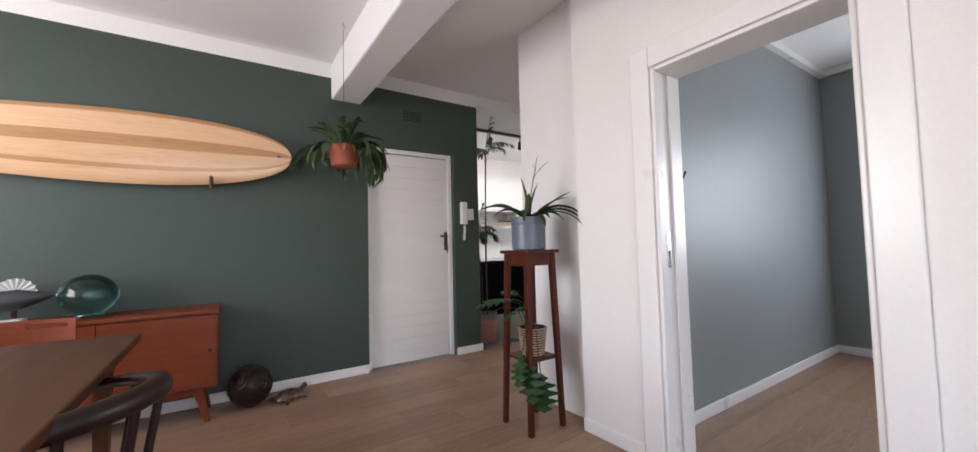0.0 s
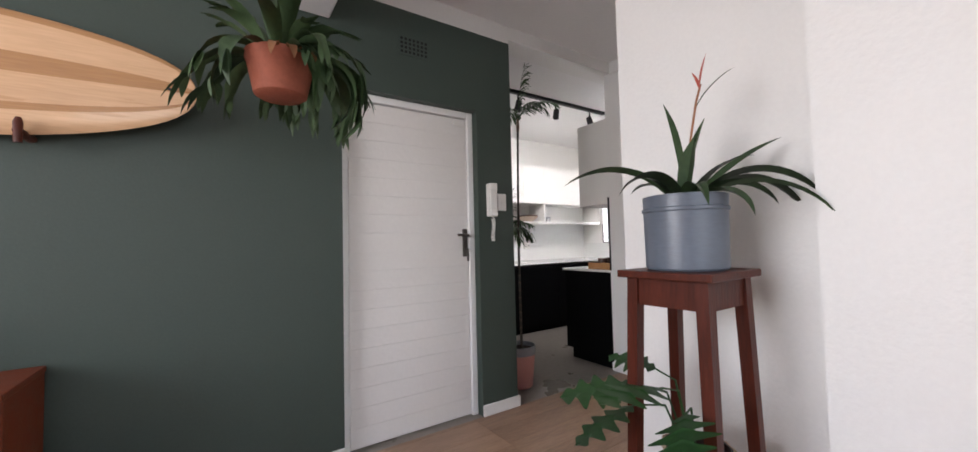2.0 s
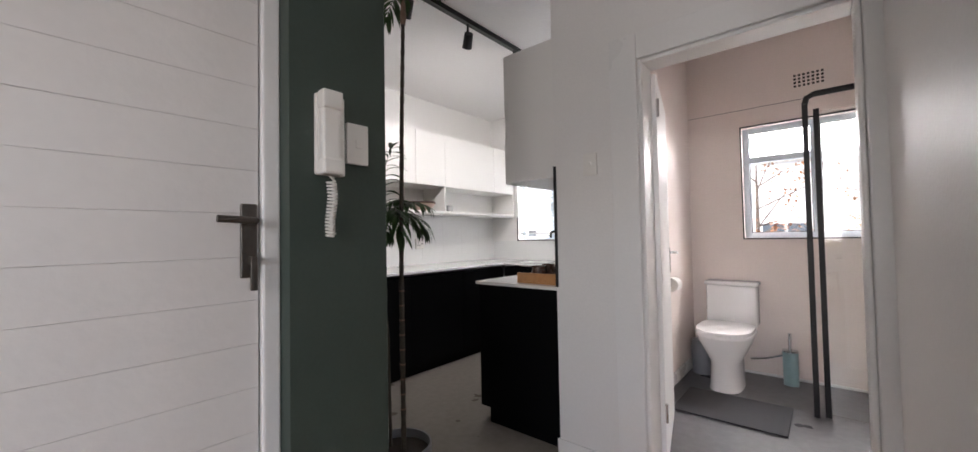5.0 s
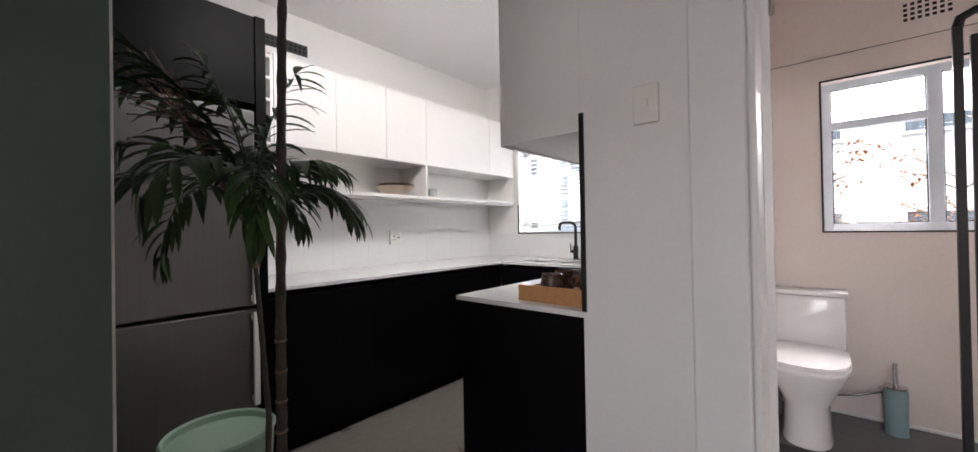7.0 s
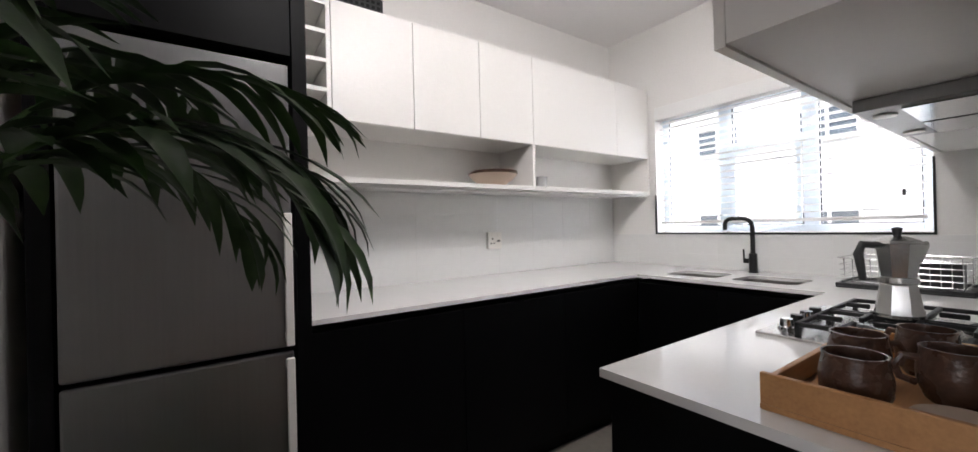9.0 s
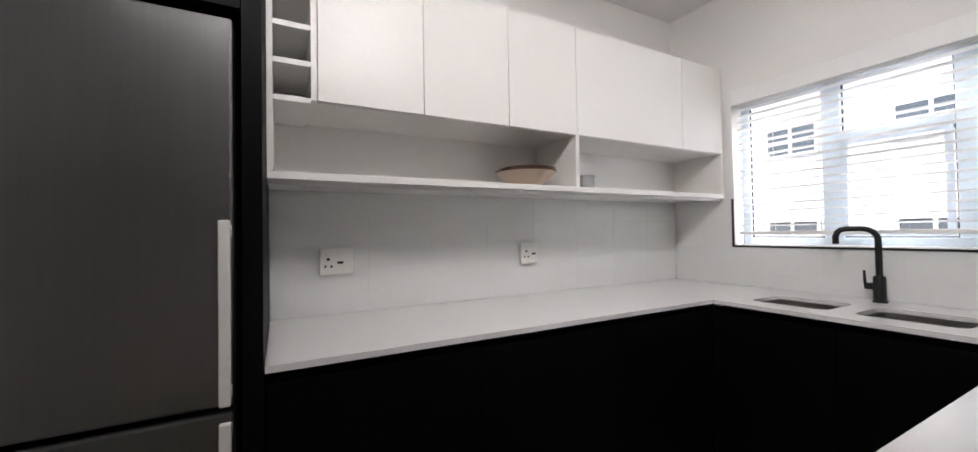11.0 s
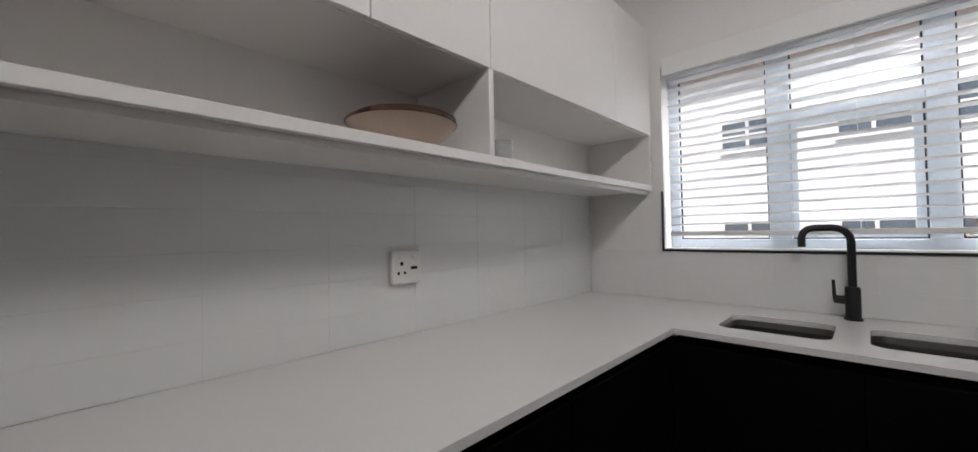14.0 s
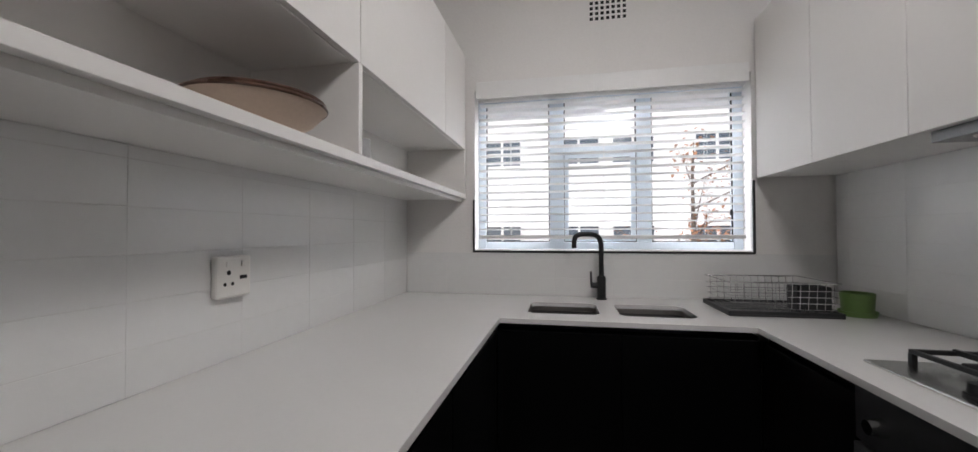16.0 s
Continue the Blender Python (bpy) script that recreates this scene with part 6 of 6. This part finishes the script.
zs = [TOP + 0.001, 0.985, 1.085, 1.185, 1.285, 1.385, UZ0 - 0.001]
xs = [2.468] + [2.556 + 0.2985 * k for k in range(8)] + [4.932]
tiled("tiles_north", "white glazed wall tiles in straight courses above the worktop", [(a, b, c, d) for a, b in zip(xs, xs[1:]) for c, d in zip(zs, zs[1:])], 0.007, "y-")
ys = [3.50] + [3.62 + 0.2985 * k for k in range(7)] + [5.645]
tiled("tiles_window", "white glazed wall tiles under the kitchen window", [(a, b, c, d) for a, b in zip(ys, ys[1:]) for c, d in ((TOP + 0.001, 0.985), (0.985, 1.085), (1.085, 1.117))], 0.006, "x")
xs = [2.892] + [3.05 + 0.2985 * k for k in range(7)] + [4.93]
zs = [TOP + 0.001, 0.985, 1.085, 1.185, 1.285, 1.385, RZ0 - 0.001]
tiled("tiles_south", "white glazed wall tiles behind the hob", [(a, b, c, d) for a, b in zip(xs, xs[1:]) for c, d in zip(zs, zs[1:])], 0.006, "y+")


def planks(parent, x0, y0, x1, y1, seed, width=0.19, length=1.28):
    """Laminate boards along x in staggered rows, sharing meshes by length."""
    rp = random.Random(seed)
    cache = {}
    rows = math.ceil((y1 - y0) / width)
    for r in range(rows):
        ya, yb = y0 + r * width, min(y1, y0 + (r + 1) * width)
        x = x0
        first = rp.choice((0.32, 0.64, 0.96, 1.28))
        while x < x1 - 1e-6:
            ln = min(first if x == x0 else length, x1 - x)
            key = (round(ln, 3), round(yb - ya, 3))
            if key not in cache:
                g = 0.0006
                ob = part("plank", box(g, g, -0.005, key[0] - g, key[1] - g, 0, 0.0008), OAK, parent)
                cache[key] = ob.data
            else:
                ob = new("plank", cache[key])
                ob.parent = parent
            ob.location = (x, ya, 0)
            x += ln


planks(bpy.data.objects["floor_living"], -3.4, -0.6, RX + 0.01, G, 1)
planks(bpy.data.objects["floor_living"], -3.4, -3.1, RX + 0.01, -0.6, 4, 0.25, 2.3)
planks(bpy.data.objects["floor_hall"], RX + 0.01, 2.09, 2.95, G, 2)
planks(bpy.data.objects["floor_bedroom"], RX + 0.01, -2.6, 4.4, 1.17, 3, 0.19)
